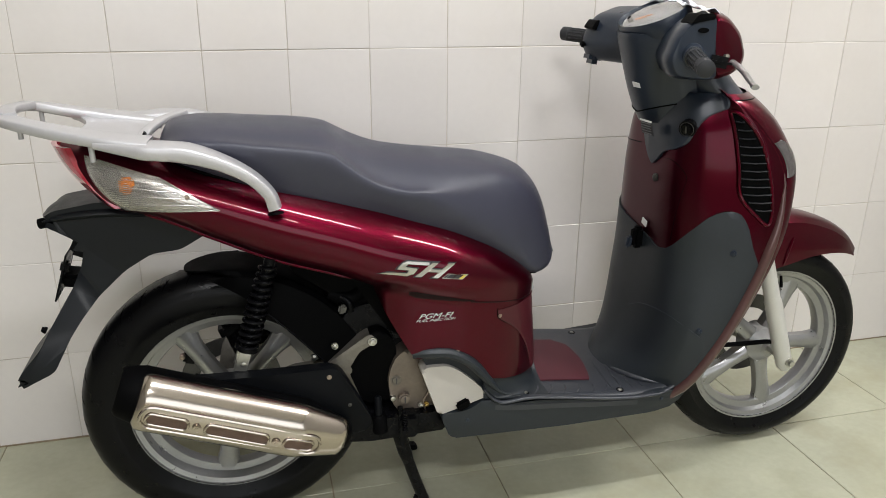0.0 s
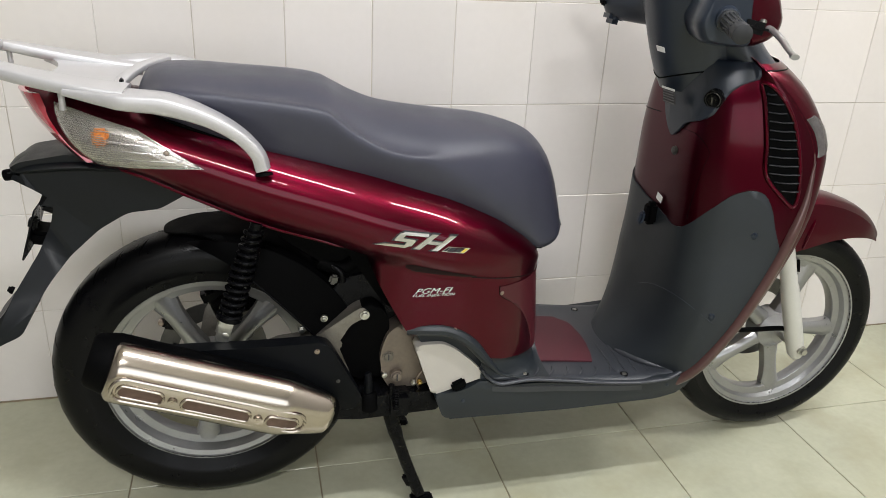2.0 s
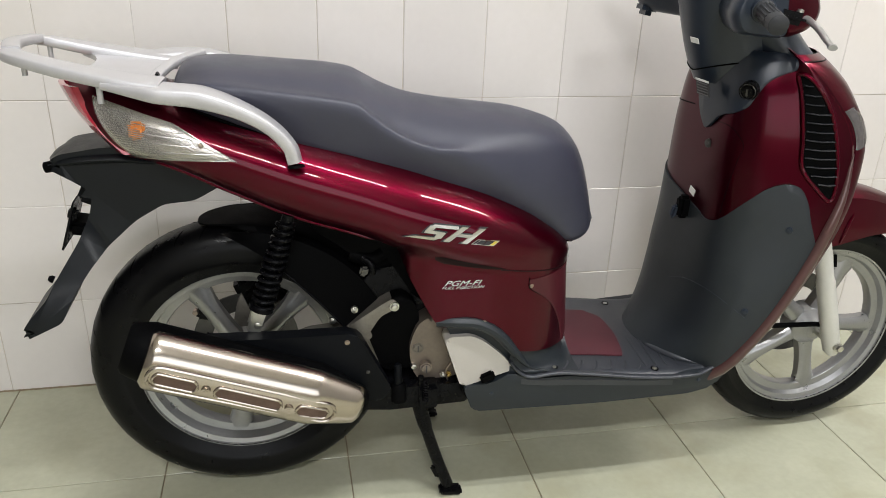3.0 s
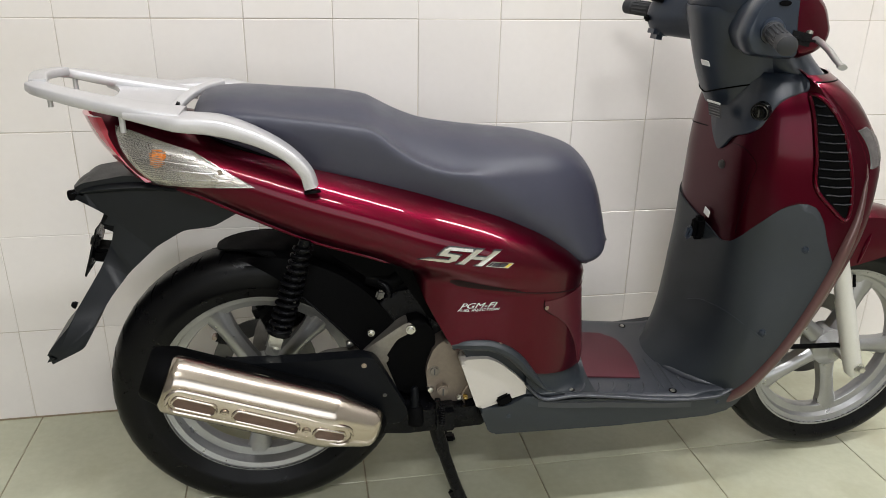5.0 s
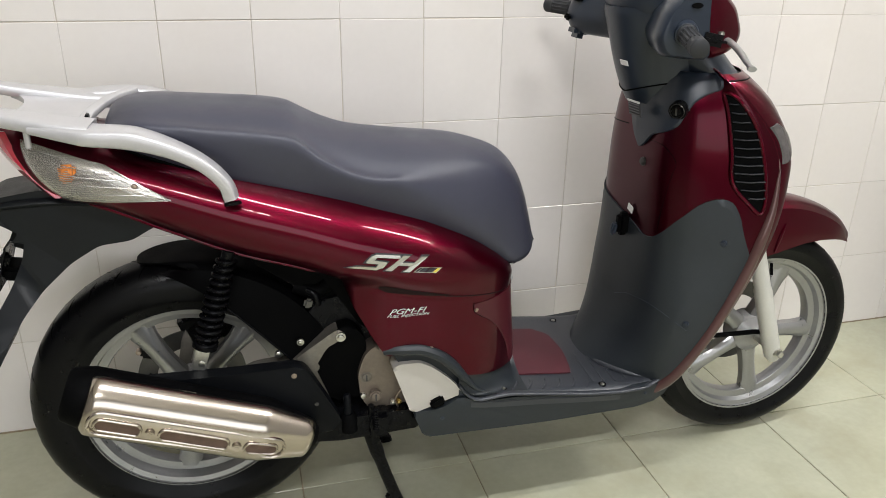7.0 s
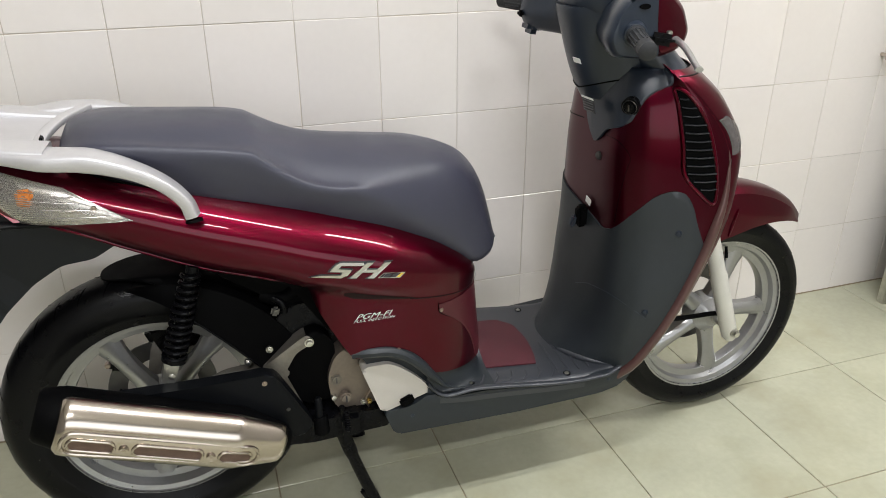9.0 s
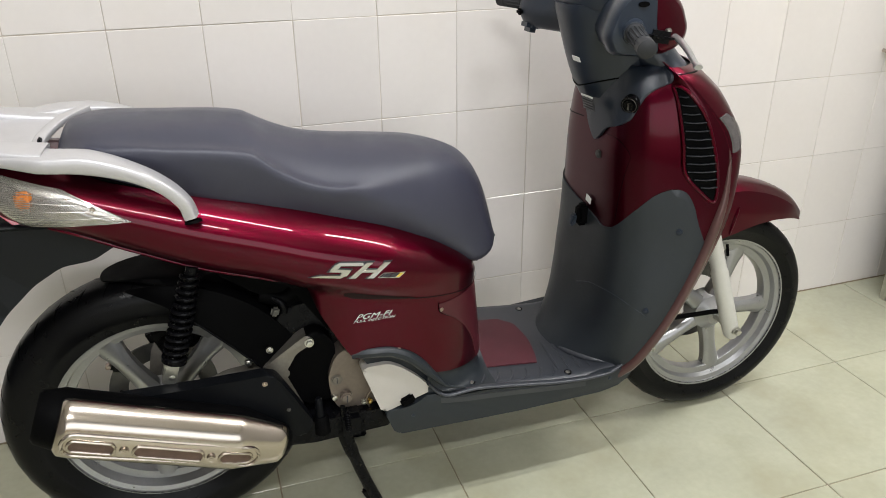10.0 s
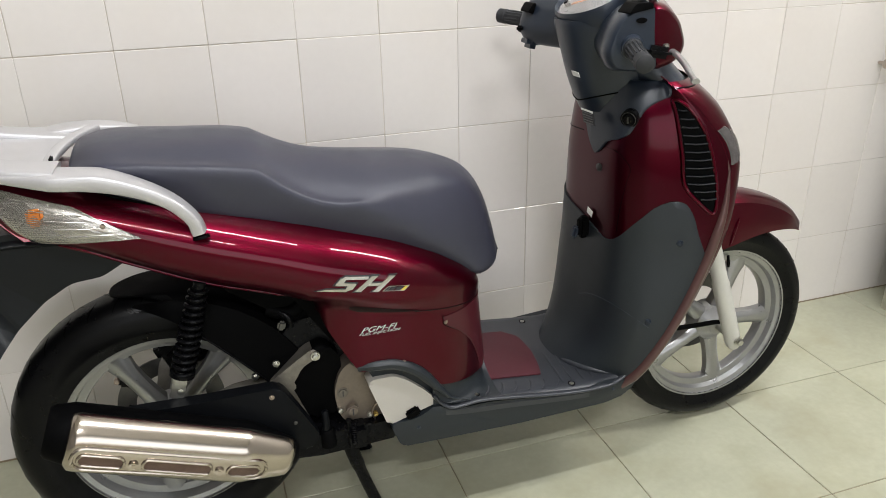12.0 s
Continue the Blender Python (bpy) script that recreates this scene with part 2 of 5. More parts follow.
def prism(outline, o0, o1, bevel=0.0, segs=2, bm=None):
    """An outline of (x, z), extruded from o0 to o1 across the scooter, with rounded edges."""
    bm = bm or bmesh.new()
    was = set(bm.edges)
    a = [bm.verts.new(V(x, o0, z)) for x, z in outline]
    b = [bm.verts.new(V(x, o1, z)) for x, z in outline]
    n = len(a)
    bm.faces.new(a), bm.faces.new(b[::-1])
    for k in range(n):
        bm.faces.new((a[k], b[k], b[(k + 1) % n], a[(k + 1) % n]))
    if bevel:
        rim = [e for e in bm.edges if e not in was and len({v.co.y for v in e.verts}) == 1]
        bmesh.ops.bevel(bm, geom=rim, offset=bevel, segments=segs, affect="EDGES", profile=0.6)
    return bm


def rounded(points, r=0.01, n=4):
    """Rounds the corners of an outline of (x, z)."""
    out, c = [], len(points)
    for k in range(c):
        p, a, b = Vector(points[k]), Vector(points[k - 1]), Vector(points[(k + 1) % c])
        u, w = a - p, b - p
        d = min(r, u.length * 0.45, w.length * 0.45)
        p0, p1 = p + u.normalized() * d, p + w.normalized() * d
        for j in range(n + 1):
            t = j / n
            out.append(tuple((1 - t) ** 2 * p0 + 2 * t * (1 - t) * p + t * t * p1))
    return out


def block(size, m, bevel=0.004, segs=2, bm=None):
    bm = bm or bmesh.new()
    new_verts = bmesh.ops.create_cube(bm, size=1, matrix=m @ Matrix.Diagonal((*size, 1)))["verts"]
    if bevel:
        edges = list({e for v in new_verts for e in v.link_edges})
        bmesh.ops.bevel(bm, geom=edges, offset=bevel, segments=segs, affect="EDGES")
    return bm


def bolt(place, axis, r, h, mat, parent, name="bolt", sides=6):
    a = Vector(axis).normalized()
    p = Vector(place)
    bm = rod(p - a * 0.004, p + a * h * 0.35, r * 1.35, 18)
    rod(p, p + a * h, r, sides, bm, bevel=min(r, h) * 0.2)
    return part(name, bm, mat, parent)


def thing(name, x, y, z, label, category, group="", kind=""):
    ob = new(name)
    ob.empty_display_size = 0.05
    ob.location = (x, y, z)
    return tagged(ob, label, category, group, kind)


# ---- the room ----
def slab(name, x0, x1, y0, y1, z0, z1, mat, label, bevel=0.0):
    bm = block((x1 - x0, y1 - y0, z1 - z0), Matrix.Translation(((x0 + x1) / 2, (y0 + y1) / 2, (z0 + z1) / 2)), bevel)
    return tagged(part(name, bm, mat), label, name.split("_")[0], kind="structure")


XL, XR, YF, H = -2.4, 3.4, -6.0, 3.5
wall_north = slab("wall_north", XL, XR, 0.0016, 0.16, 0, H, GROUT, "cream ceramic tiled wall with thin stained joints")
floor = slab("floor", XL, XR, YF, 0.006, -0.12, -0.003, FLOOR_GROUT, "pale green glazed floor tiles with brown joints")
ceiling = slab("ceiling", XL, XR, YF, 0.16, H, H + 0.12, PLASTER, "plain white plaster ceiling")
# unseen west wall, kept dark so the leg shield reflects less light
slab("wall_west", XL - 0.15, XL, YF, 0.16, 0, H, DARK_PAINT, "unseen wall, made dark to dim reflections in the leg shield")
slab("wall_east", XR, XR + 0.15, YF, 0.16, 0, H, DIM_PAINT, "plain grey painted wall")
# unseen south wall with an added opening for the front fill
slab("wall_south_left", XL, -2.2, YF - 0.15, YF, 0, H, DIM_PAINT, "unseen grey wall beside an opening added for the fill light")
slab("wall_south_right", 3.2, XR, YF - 0.15, YF, 0, H, DIM_PAINT, "unseen grey wall beside an opening added for the fill light")
slab("wall_south_top", -2.2, 3.2, YF - 0.15, YF, 2.65, H, DIM_PAINT, "unseen grey lintel over an opening added for the fill light")

slab("baseboard", XL, XR, -0.002, 0.006, -0.003, 0.004, FLOOR_GROUT, "thin brown joint along the foot of the wall")
for tx, ty, turn, *_ in TUBES:
    lamp = thing("ceiling_lamp", tx, ty, H - 0.04, "unseen white batten lamp with a fluorescent tube, added on the ceiling", "lamp", "ceiling lamps")
    part("housing", block((1.26, 0.07, 0.05), Matrix.Translation((tx, ty, H - 0.032)) @ pose(0, 0, 0, 0, 0, turn), 0.008), CREAM, lamp)


# ---- the scooter ----
scooter = thing("motor_scooter", RX, YC, 0.0, "glossy burgundy motor scooter with grey seat, on its centre stand", "scooter")


def P(name, bm, mat, label="", parent=None, angle=38):
    return part(name, bm, mat, parent or scooter, label, angle)


def wheel(name, x, z, r_tyre, w_tyre, w_rim, spoke_angles, label):
    """A five-spoke cast wheel with its tyre: the rim is the part, the rest hangs on it."""
    c = V(x, 0, z)
    rl = 0.211
    hw = w_rim / 2
    prof = [(rl, -hw), (rl, -hw + 0.004), (0.200, -hw + 0.010), (0.196, -hw + 0.022), (0.184, -0.010), (0.184, 0.010), (0.196, hw - 0.022),
            (0.200, hw - 0.010), (rl, hw - 0.004), (rl, hw), (0.2045, hw), (0.203, hw - 0.006), (0.193, hw - 0.009), (0.188, 0.016), (0.172, 0.014), (0.170, 0.010), (0.170, -0.010), (0.172, -0.014),
            (0.188, -0.016), (0.193, -hw + 0.009), (0.203, -hw + 0.006), (0.2045, -hw)]
    rim = P("wheel", lathe(prof, c, segs=72), ALLOY, label)
    tw = w_tyre / 2
    tp = []
    for k in range(25):
        a = math.pi * (k / 24 - 0.5) * 1.22
        s, co = math.sin(a), math.cos(a)
        tp.append((0.235 + (r_tyre - 0.235) * (abs(co) ** 0.75 * (1 if co > 0 else -1) if co > 0 else co * 0.42), tw * (abs(s) ** 0.8) * (1 if s > 0 else -1)))
    tp += [(0.204, hw - 0.001), (0.200, 0), (0.204, -hw + 0.001)]
    P("tyre", lathe(tp, c, segs=96), RUBBER, "black rubber tyre with a grooved tread", rim)
    for a in spoke_angles:
        secs = []
        d = Vector((math.cos(radians(a)), 0, math.sin(radians(a))))
        n = Vector((-d.z, 0, d.x))
        for t in range(9):
            s = t / 8
            r = 0.030 + 0.150 * s
            w = 0.0225 - 0.0055 * math.sin(math.pi * min(1, s * 1.1)) + 0.004 * max(0, s - 0.75) / 0.25
            th = 0.024 - 0.008 * s
            ring = [(-w, -th * 0.5), (-w * 0.62, -th * 0.9), (-w * 0.25, -th), (w * 0.25, -th), (w * 0.62, -th * 0.9), (w, -th * 0.5),
                    (w, th * 0.5), (w * 0.5, th), (-w * 0.5, th), (-w, th * 0.5)]
            secs.append([c + d * r + n * q + Vector((0, h, 0)) for q, h in ring])
        bm = bmesh.new()
        P("spoke", loft(bm, secs), ALLOY, "", rim)
    hub = [(0.0, -0.046), (0.022, -0.046), (0.028, -0.040), (0.036, -0.032), (0.046, -0.024), (0.050, 0.020), (0.036, 0.030), (0.030, 0.045), (0.0, 0.045)]
    P("hub", lathe(hub, c, segs=40, closed=False), ALLOY, "", rim)
    tread = bmesh.new()
    count = 36
    for k in range(count):
        for side in (-1, 1):
            a = 2 * math.pi * (k + 0.5 * (side > 0)) / count
            pts = []
            for s in range(5):
                u = s / 4
                lat = side * tw * (0.12 + 0.66 * u)
                aa = a + 0.085 * u - 0.02
                rr = 0.235 + (r_tyre - 0.235) * (1 - (abs(lat) / tw) ** 2.5) ** 0.375 - 0.0007
                pts.append(c + Vector((rr * math.cos(aa), lat, rr * math.sin(aa))))
            up = Vector((math.cos(a), 0, math.sin(a)))
            tube(pts, [0.0012, 0.0026, 0.0028, 0.0026, 0.0010], 5, tread, 0.5, up)
    grooves = P("tread", tread, BLACK, "", rim)
    grooves["kind"] = "stuff"
    return rim


wheel("wheel", FX, FZ, 0.271, 0.088, 0.074, [67, 139, 211, 283, 355], "silver five-spoke front wheel with a black tyre")
wheel("wheel", RX, RZ, 0.299, 0.122, 0.092, [47, 119, 191, 263, 335], "silver five-spoke rear wheel with a black tyre")

# brake discs on the far side, seen between the spokes
for cx, cz, r in ((FX, FZ, 0.110), (RX, RZ, 0.110)):
    P("brake_disc", lathe([(r, 0.050), (r, 0.054), (0.072, 0.054), (0.072, 0.050)], V(cx, 0, cz), segs=48), DISC, "worn steel brake disc")
P("brake_caliper", block((0.075, 0.05, 0.09), Matrix.Translation(V(FX - 0.085, 0.06, FZ + 0.07)) @ pose(0, 0, 0, 0, 25, 0), 0.012), BRASS, "gold-toned brake caliper")
P("brake_caliper", block((0.115, 0.05, 0.090), Matrix.Translation(V(RX + 0.045, 0.07, RZ + 0.115)) @ pose(0, 0, 0, 0, -20, 0), 0.012), BLACK_METAL, "black brake caliper")
P("caliper_bracket", prism(rounded([(RX - 0.03, RZ + 0.02), (RX + 0.05, RZ + 0.03), (RX + 0.10, RZ + 0.10), (RX + 0.05, RZ + 0.15), (RX - 0.01, RZ + 0.11)], 0.02), 0.045, 0.06, 0.003), CAST)

P("rear_brake_hose", tube(smooth_line([V(0.10, 0.05, 0.50), V(0.13, 0.05, 0.515), V(0.17, 0.055, 0.512), V(0.20, 0.06, 0.48), V(0.215, 0.065, 0.44)], 6), 0.009, 10), BLACK)
P("hose_guide", block((0.03, 0.03, 0.05), Matrix.Translation(V(0.135, 0.06, 0.385)) @ pose(0, 0, 0, 0, 15, 0), 0.006), BLACK_METAL)
P("guide_bolt", rod(V(0.118, 0.04, 0.392), V(0.118, 0.025, 0.392), 0.006, 12, None, 0.002), CHROME_DULL)

# ---- front end ----
for side in (-1, 1):
    o = 0.100 * side
    d = Vector((0.089, 0, -0.25)).normalized()
    top, low = V(1.395, o, 0.70), V(1.549, o, 0.262)
    bm = tube([low - d * 0.35, low - d * 0.20, low - d * 0.19, low - d * 0.03, low, low + d * 0.012], [0.0185, 0.0185, 0.0205, 0.0205, 0.019, 0.012], 20)
    P("fork_leg", bm, FORK, "cream-silver front fork leg")
    P("fork_tube", rod(top, low - d * 0.30, 0.0165, 16), STEEL)
bolt(V(1.546, -0.100 - 0.018, 0.279), (0, -1, 0), 0.0085, 0.014, STEEL, scooter, "axle_nut")
P("axle", rod(V(FX, -0.115, FZ), V(FX, 0.115, FZ), 0.008, 12), STEEL)
P("brake_hose", tube(smooth_line([V(1.34, -0.080, 0.334), V(1.38, -0.088, 0.331), V(1.44, -0.090, 0.329), V(1.495, -0.090, 0.327), V(1.525, -0.085, 0.318)], 6), 0.006, 8), BLACK)
P("valve_stem", rod(V(FX + 0.014, -0.03, FZ + 0.192), V(FX + 0.008, -0.045, FZ + 0.168), 0.0036, 10), BLACK)


def fender_point(u, v):
    th = radians(45.5 + 94.5 * u)
    outer = tab([(0, 0.344), (0.12, 0.351), (0.3, 0.355), (0.5, 0.361), (1, 0.360)], u)
    depth = tab([(0, 0.006), (0.12, 0.036), (0.3, 0.075), (0.5, 0.108), (0.62, 0.112), (1, 0.10)], u)
    half = tab([(0, 0.026), (0.15, 0.052), (0.4, 0.064), (1, 0.068)], u)
    s = 2 * v - 1
    e = abs(s) / 0.5
    top, q = min(1, e), max(0, e - 1)
    o = half * (0.86 * top ** 0.9 + 0.14 * math.sin(q * math.pi / 2)) * (1 if s > 0 else -1)
    r = outer - 0.020 * top ** 2 - (depth - 0.004) * q
    return V(FX + r * math.cos(th), o, FZ + r * math.sin(th))


fender = P("front_fender", sheet(fender_point, 36, 28, 0.003, (0, 0, -1)), RED, "glossy burgundy front mudguard", angle=24)
P("fender_fold", tube([fender_point(0.46 + 0.05 * k / 6, 0.16 - 0.155 * k / 6) + Vector((0, -0.001, 0)) for k in range(7)], [0.001, 0.003, 0.0035, 0.0035, 0.0035, 0.003, 0.002], 8), RED, "", fender)

# leg shield: height tables of the inner face, its edges and the nose
XR_T = [(0.285, 1.078), (0.31, 1.104), (0.34, 1.128), (0.38, 1.147), (0.45, 1.162), (0.62, 1.170), (0.75, 1.168), (0.85, 1.172), (0.93, 1.190), (0.96, 1.20)]
XS_T = [(0.27, 1.178), (0.32, 1.185), (0.45, 1.212), (0.62, 1.262), (0.75, 1.272), (0.85, 1.264), (0.93, 1.258), (0.96, 1.25)]
XF_T = [(0.24, 1.155), (0.29, 1.206), (0.354, 1.246), (0.421, 1.281), (0.539, 1.332), (0.617, 1.357), (0.700, 1.376), (0.765, 1.379), (0.818, 1.363), (0.882, 1.316), (0.929, 1.272), (0.96, 1.240)]
HW_T = [(0.24, 0.165), (0.32, 0.196), (0.45, 0.212), (0.62, 0.215), (0.75, 0.207), (0.85, 0.190), (0.93, 0.160), (0.96, 0.12)]
XN_T = [(0.24, 1.25), (0.35, 1.31), (0.5, 1.39), (0.65, 1.445), (0.78, 1.455), (0.88, 1.42), (0.95, 1.35)]


def rear_half(z):
    """Half width of the inner face, before it turns into the flank."""
    return tab(HW_T, z) - 0.024


def shield_x(o, z):
    h = rear_half(z)
    return tab(XR_T, z) + (tab(XS_T, z) - tab(XR_T, z)) * (abs(o) / h) ** tab([(0.29, 2.2), (0.36, 3.0), (0.5, 5.2), (0.6, 5.8)], z)


def skin(a, z, side, lift):
    """A place on the leg shield's inside: a up to 0.7 on the inner face, then round the corner to the outer edge at 1."""
    if a < 0.7:
        o = a / 0.7 * rear_half(z)
        return V(shield_x(o, z) - lift, side * o, z)
    u = (a - 0.7) / 0.3
    x0, x1 = tab(XS_T, z), tab(XF_T, z)
    return V(x0 + (x1 - x0) * u - lift * math.cos(u * 1.57), side * (rear_half(z) + 0.024 * math.sin(u * math.pi / 2) + lift * 0.4 * u), z)


def inner(low, lift):
    def fn(u, v):
        s = 2 * u - 1
        a = abs(s)
        top = tab(GREY_A if s < 0 else GREY_FAR, a)
        z = low(a) + (top - low(a)) * v
        return skin(a, z, -1 if s < 0 else 1, lift)
    return fn


GREY_A = [(0, 0.618), (0.17, 0.609), (0.30, 0.600), (0.40, 0.606), (0.48, 0.622), (0.60, 0.668), (0.66, 0.698), (0.70, 0.707), (0.75, 0.702), (0.81, 0.674), (0.86, 0.636), (1, 0.565)]
GREY_FAR = [(0, 0.618), (0.2, 0.628), (0.4, 0.641), (0.55, 0.656), (0.66, 0.698), (0.70, 0.707), (0.81, 0.674), (1, 0.565)]
# lower edge of the column cover, from the far side (minus) to the near edge
COL_S = [(-0.26, 0.950), (-0.20, 0.920), (-0.10, 0.868), (0.0, 0.810), (0.06, 0.789), (0.11, 0.781), (0.18, 0.792), (0.29, 0.816), (0.44, 0.830), (0.52, 0.844), (0.56, 0.866), (0.60, 0.890), (0.67, 0.910), (0.74, 0.922), (0.82, 0.940), (1, 0.944)]


def panel_top(s):
    return 0.950 if s < -0.26 else tab(COL_S, s) + 0.012


def glovebox_point(u, v):
    s = 2 * u - 1
    z0 = tab(GREY_FAR if s < 0 else GREY_A, abs(s)) - 0.004
    return skin(abs(s), z0 + (panel_top(s) - z0) * v, 1 if s < 0 else -1, 0.0)


def column_point(u, v):
    s = -0.255 + 1.055 * u
    z0 = tab(COL_S, s)
    z = z0 + (max(0.945, z0 + 0.01) - z0) * v
    bulge = max(0, z - 0.79) * 0.13 * max(0, 1 - abs(s - 0.05) / 0.40)
    return skin(abs(s), z, 1 if s < 0 else -1, 0.006 + bulge)


P("inner_panel_lower", sheet(inner(lambda a: 0.284 - 0.03 * max(0, a - 0.7) / 0.3, 0.004), 90, 26, 0.004, (1, 0, 0)), GREY, "dark grey plastic inner leg shield", angle=70)
foot = [V(shield_x(s * 0.165, 0.292) + 0.002, s * 0.165, 0.287 + 0.004 * abs(s)) for s in [k / 20 - 1 for k in range(41)]]
P("foot_fillet", tube(foot, [0.003 + 0.007 * step(-1.0, -0.70, k / 20 - 1) * step(-0.15, -0.5, k / 20 - 1) for k in range(41)], 14, None, 0.8), GREY_LIT)
P("glovebox_panel", sheet(glovebox_point, 110, 26, 0.004, (1, 0, 0)), RED_SHADED, "burgundy glovebox panel with a lock", angle=70)
column = P("column_cover", sheet(column_point, 90, 16, 0.006, (1, 0, 0)), DARK, "dark plastic steering column cover with ignition switch", angle=70)
P("panel_seam", tube([skin(s, 0.814 - 0.02 * (s - 0.18), 1, 0.0006) for s in [0.15 + 0.035 * k for k in range(14)]], 0.0010, 6), BLACK)


def nose_point(u, v):
    z = 0.246 + 0.70 * v
    h = tab(HW_T, z)
    a = math.pi * (u - 0.5)
    x1, xn = tab(XF_T, z), max(tab(XN_T, z), tab(XF_T, z) + 0.02)
    return V(x1 + (xn - x1) * abs(math.cos(a)) ** 0.75, h * math.sin(a), z)


def cowl_lid(u, v):
    p = nose_point(u, 0.985)
    c = V(1.255, 0, p.z + 0.004)
    q = p.lerp(c, v)
    return q + Vector((0, 0, 0.014 * math.sin(math.pi / 2 * v) ** 0.7))


P("cowl_lid", sheet(cowl_lid, 30, 8, 0.003, (0, 0, -1)), BLACK, "dark plastic cover over the front cowl")
P("front_cowl", sheet(nose_point, 40, 40, 0.003, (-1, 0, 0)), RED, "glossy burgundy front cowl")

# trim bead along the shield's outer edge
for side in (-1, 1):
    zs = [0.25 + 0.0215 * k for k in range(27)]
    line = [V(tab(XF_T, z) - 0.001, side * (tab(HW_T, z) - 0.002), z) for z in zs]
    P("edge_trim", tube(line, [0.0125 * min(1, 0.6 + k / 5, 0.05 + (26 - k) / 9) for k in range(27)], 16), TRIM, "rounded burgundy-brown edge trim")

# air grille in the flank, with its frame and slats
GR = [(1.262, 0.912), (1.284, 0.900), (1.320, 0.846), (1.342, 0.772), (1.350, 0.712), (1.344, 0.680), (1.318, 0.700), (1.284, 0.741), (1.277, 0.800), (1.266, 0.880)]


def flank_o(x, z):
    h = tab(HW_T, z)
    x0, x1 = tab(XS_T, z), tab(XF_T, z)
    u = min(1, max(0, (x - x0) / max(0.01, x1 - x0)))
    return h - 0.024 + 0.024 * math.sin(u * math.pi / 2)


loop = smooth_line([(x, 0, z) for x, z in GR], 5, True)
for side in (-1,):
    frame_bm = bmesh.new()
    pts = [V(p.x, side * (flank_o(p.x, p.z) + 0.004), p.z) for p in loop]
    tube(pts + pts[:1], 0.0038, 8, frame_bm)
    grille = P("air_grille", frame_bm, RED, "slatted black air grille with a burgundy surround")
    zs = [p.z for p in loop]
    rows = []
    for k in range(25):
        z = min(zs) + 0.002 + (max(zs) - min(zs) - 0.004) * k / 24
        xs = [p.x + (q.x - p.x) * (z - p.z) / (q.z - p.z) for p, q in zip(loop, loop[1:] + loop[:1]) if (p.z - z) * (q.z - z) < 0]
        x0, x1 = min(xs), max(xs)
        rows.append([V(x0 + (x1 - x0) * j / 8, side * (flank_o(x0 + (x1 - x0) * j / 8, z) + 0.0032), z) for j in range(9)])
    bm = bmesh.new()
    loft(bm, rows, False, False)
    P("backing", bm, BLACK, "", grille)
    for k in range(12):
        z = 0.712 + 0.0165 * k
        xs = [p.x for p, q in zip(loop, loop[1:] + loop[:1]) if (p.z - z) * (q.z - z) <= 0]
        if len(xs) > 1 and max(xs) - min(xs) > 0.012:
            x0, x1 = min(xs) + 0.003, max(xs) - 0.003
            bm = tube([V(x0, side * (flank_o(x0, z) + 0.006), z), V((x0 + x1) / 2, side * (flank_o((x0 + x1) / 2, z) + 0.008), z - 0.001), V(x1, side * (flank_o(x1, z) + 0.006), z)], 0.0038, 6, None, 0.5)
            P("slat", bm, MATT, "", grille)

# front position lamp on the cowl's shoulder
def front_lens(u, v):
    z = 0.778 + 0.072 * v + 0.006 * u
    w = (0.25 + 1.6 * u) * (0.25 + 0.75 * math.sin(math.pi * (0.1 + 0.8 * v)))
    a = math.pi * (0.075 * w - 0.5)
    x1, xn, h = tab(XF_T, z), tab(XN_T, z), tab(HW_T, z)
    return V(x1 + (xn - x1) * abs(math.cos(a)) ** 0.75 + 0.002, h * math.sin(a) - 0.0018, z)


P("front_indicator", sheet(front_lens, 10, 10, 0.004, (-1, 0.3, 0)), POSITION, "clear front turn lamp")

# steering column cover and handlebar shells
COL_X = [(0.78, 1.170), (0.83, 1.165), (0.87, 1.150), (0.90, 1.134), (0.95, 1.114), (1.02, 1.093), (1.05, 1.084)]


def column_ring(x, w, z, back, power=2.0, n=28):
    ring = []
    for k in range(n + 1):
        s = 2 * k / n - 1
        ring.append(V(x + (back - x) * abs(s) ** power, w * s, z))
    ring += [V(back + 0.05, w * 0.99, z), V(back + 0.10, w * 0.9, z), V(back + 0.10, -w * 0.9, z), V(back + 0.05, -w * 0.99, z)]
    return ring


bm = bmesh.new()
UPW = [(0.87, 0.074), (0.92, 0.086), (0.97, 0.090), (1.02, 0.096), (1.06, 0.098)]
loft(bm, [column_ring(tab(COL_X, z) - 0.006, tab(UPW, z), z, tab(COL_X, z) + 0.075, 2.4) for z in [0.872 + 0.0105 * k for k in range(19)]])
P("handlebar_cover", bm, DARK, "dark plastic handlebar cover with a sticker")
split = []
for k in range(33):
    e = k / 16 - 1
    z = 0.893 + 0.030 * abs(e) ** 1.3
    split.append(V(tab(COL_X, z) - 0.0065 + 0.081 * abs(e) ** 2.4, tab(UPW, z) * e, z))
P("column_seam", tube(split, 0.0016, 6), BLACK)
secs = []
for k in range(12):
    t = k / 11
    e = t ** 0.8
    secs.append([V(1.290 - 0.072 * e + (0.075 - 0.014 * t) * math.cos(a), (0.138 - 0.046 * e) * math.sin(a), 0.928 + 0.100 * t) for a in [2 * math.pi * j / 32 for j in range(32)]])
P("column_gaiter", loft(bmesh.new(), secs), DARK, angle=60)
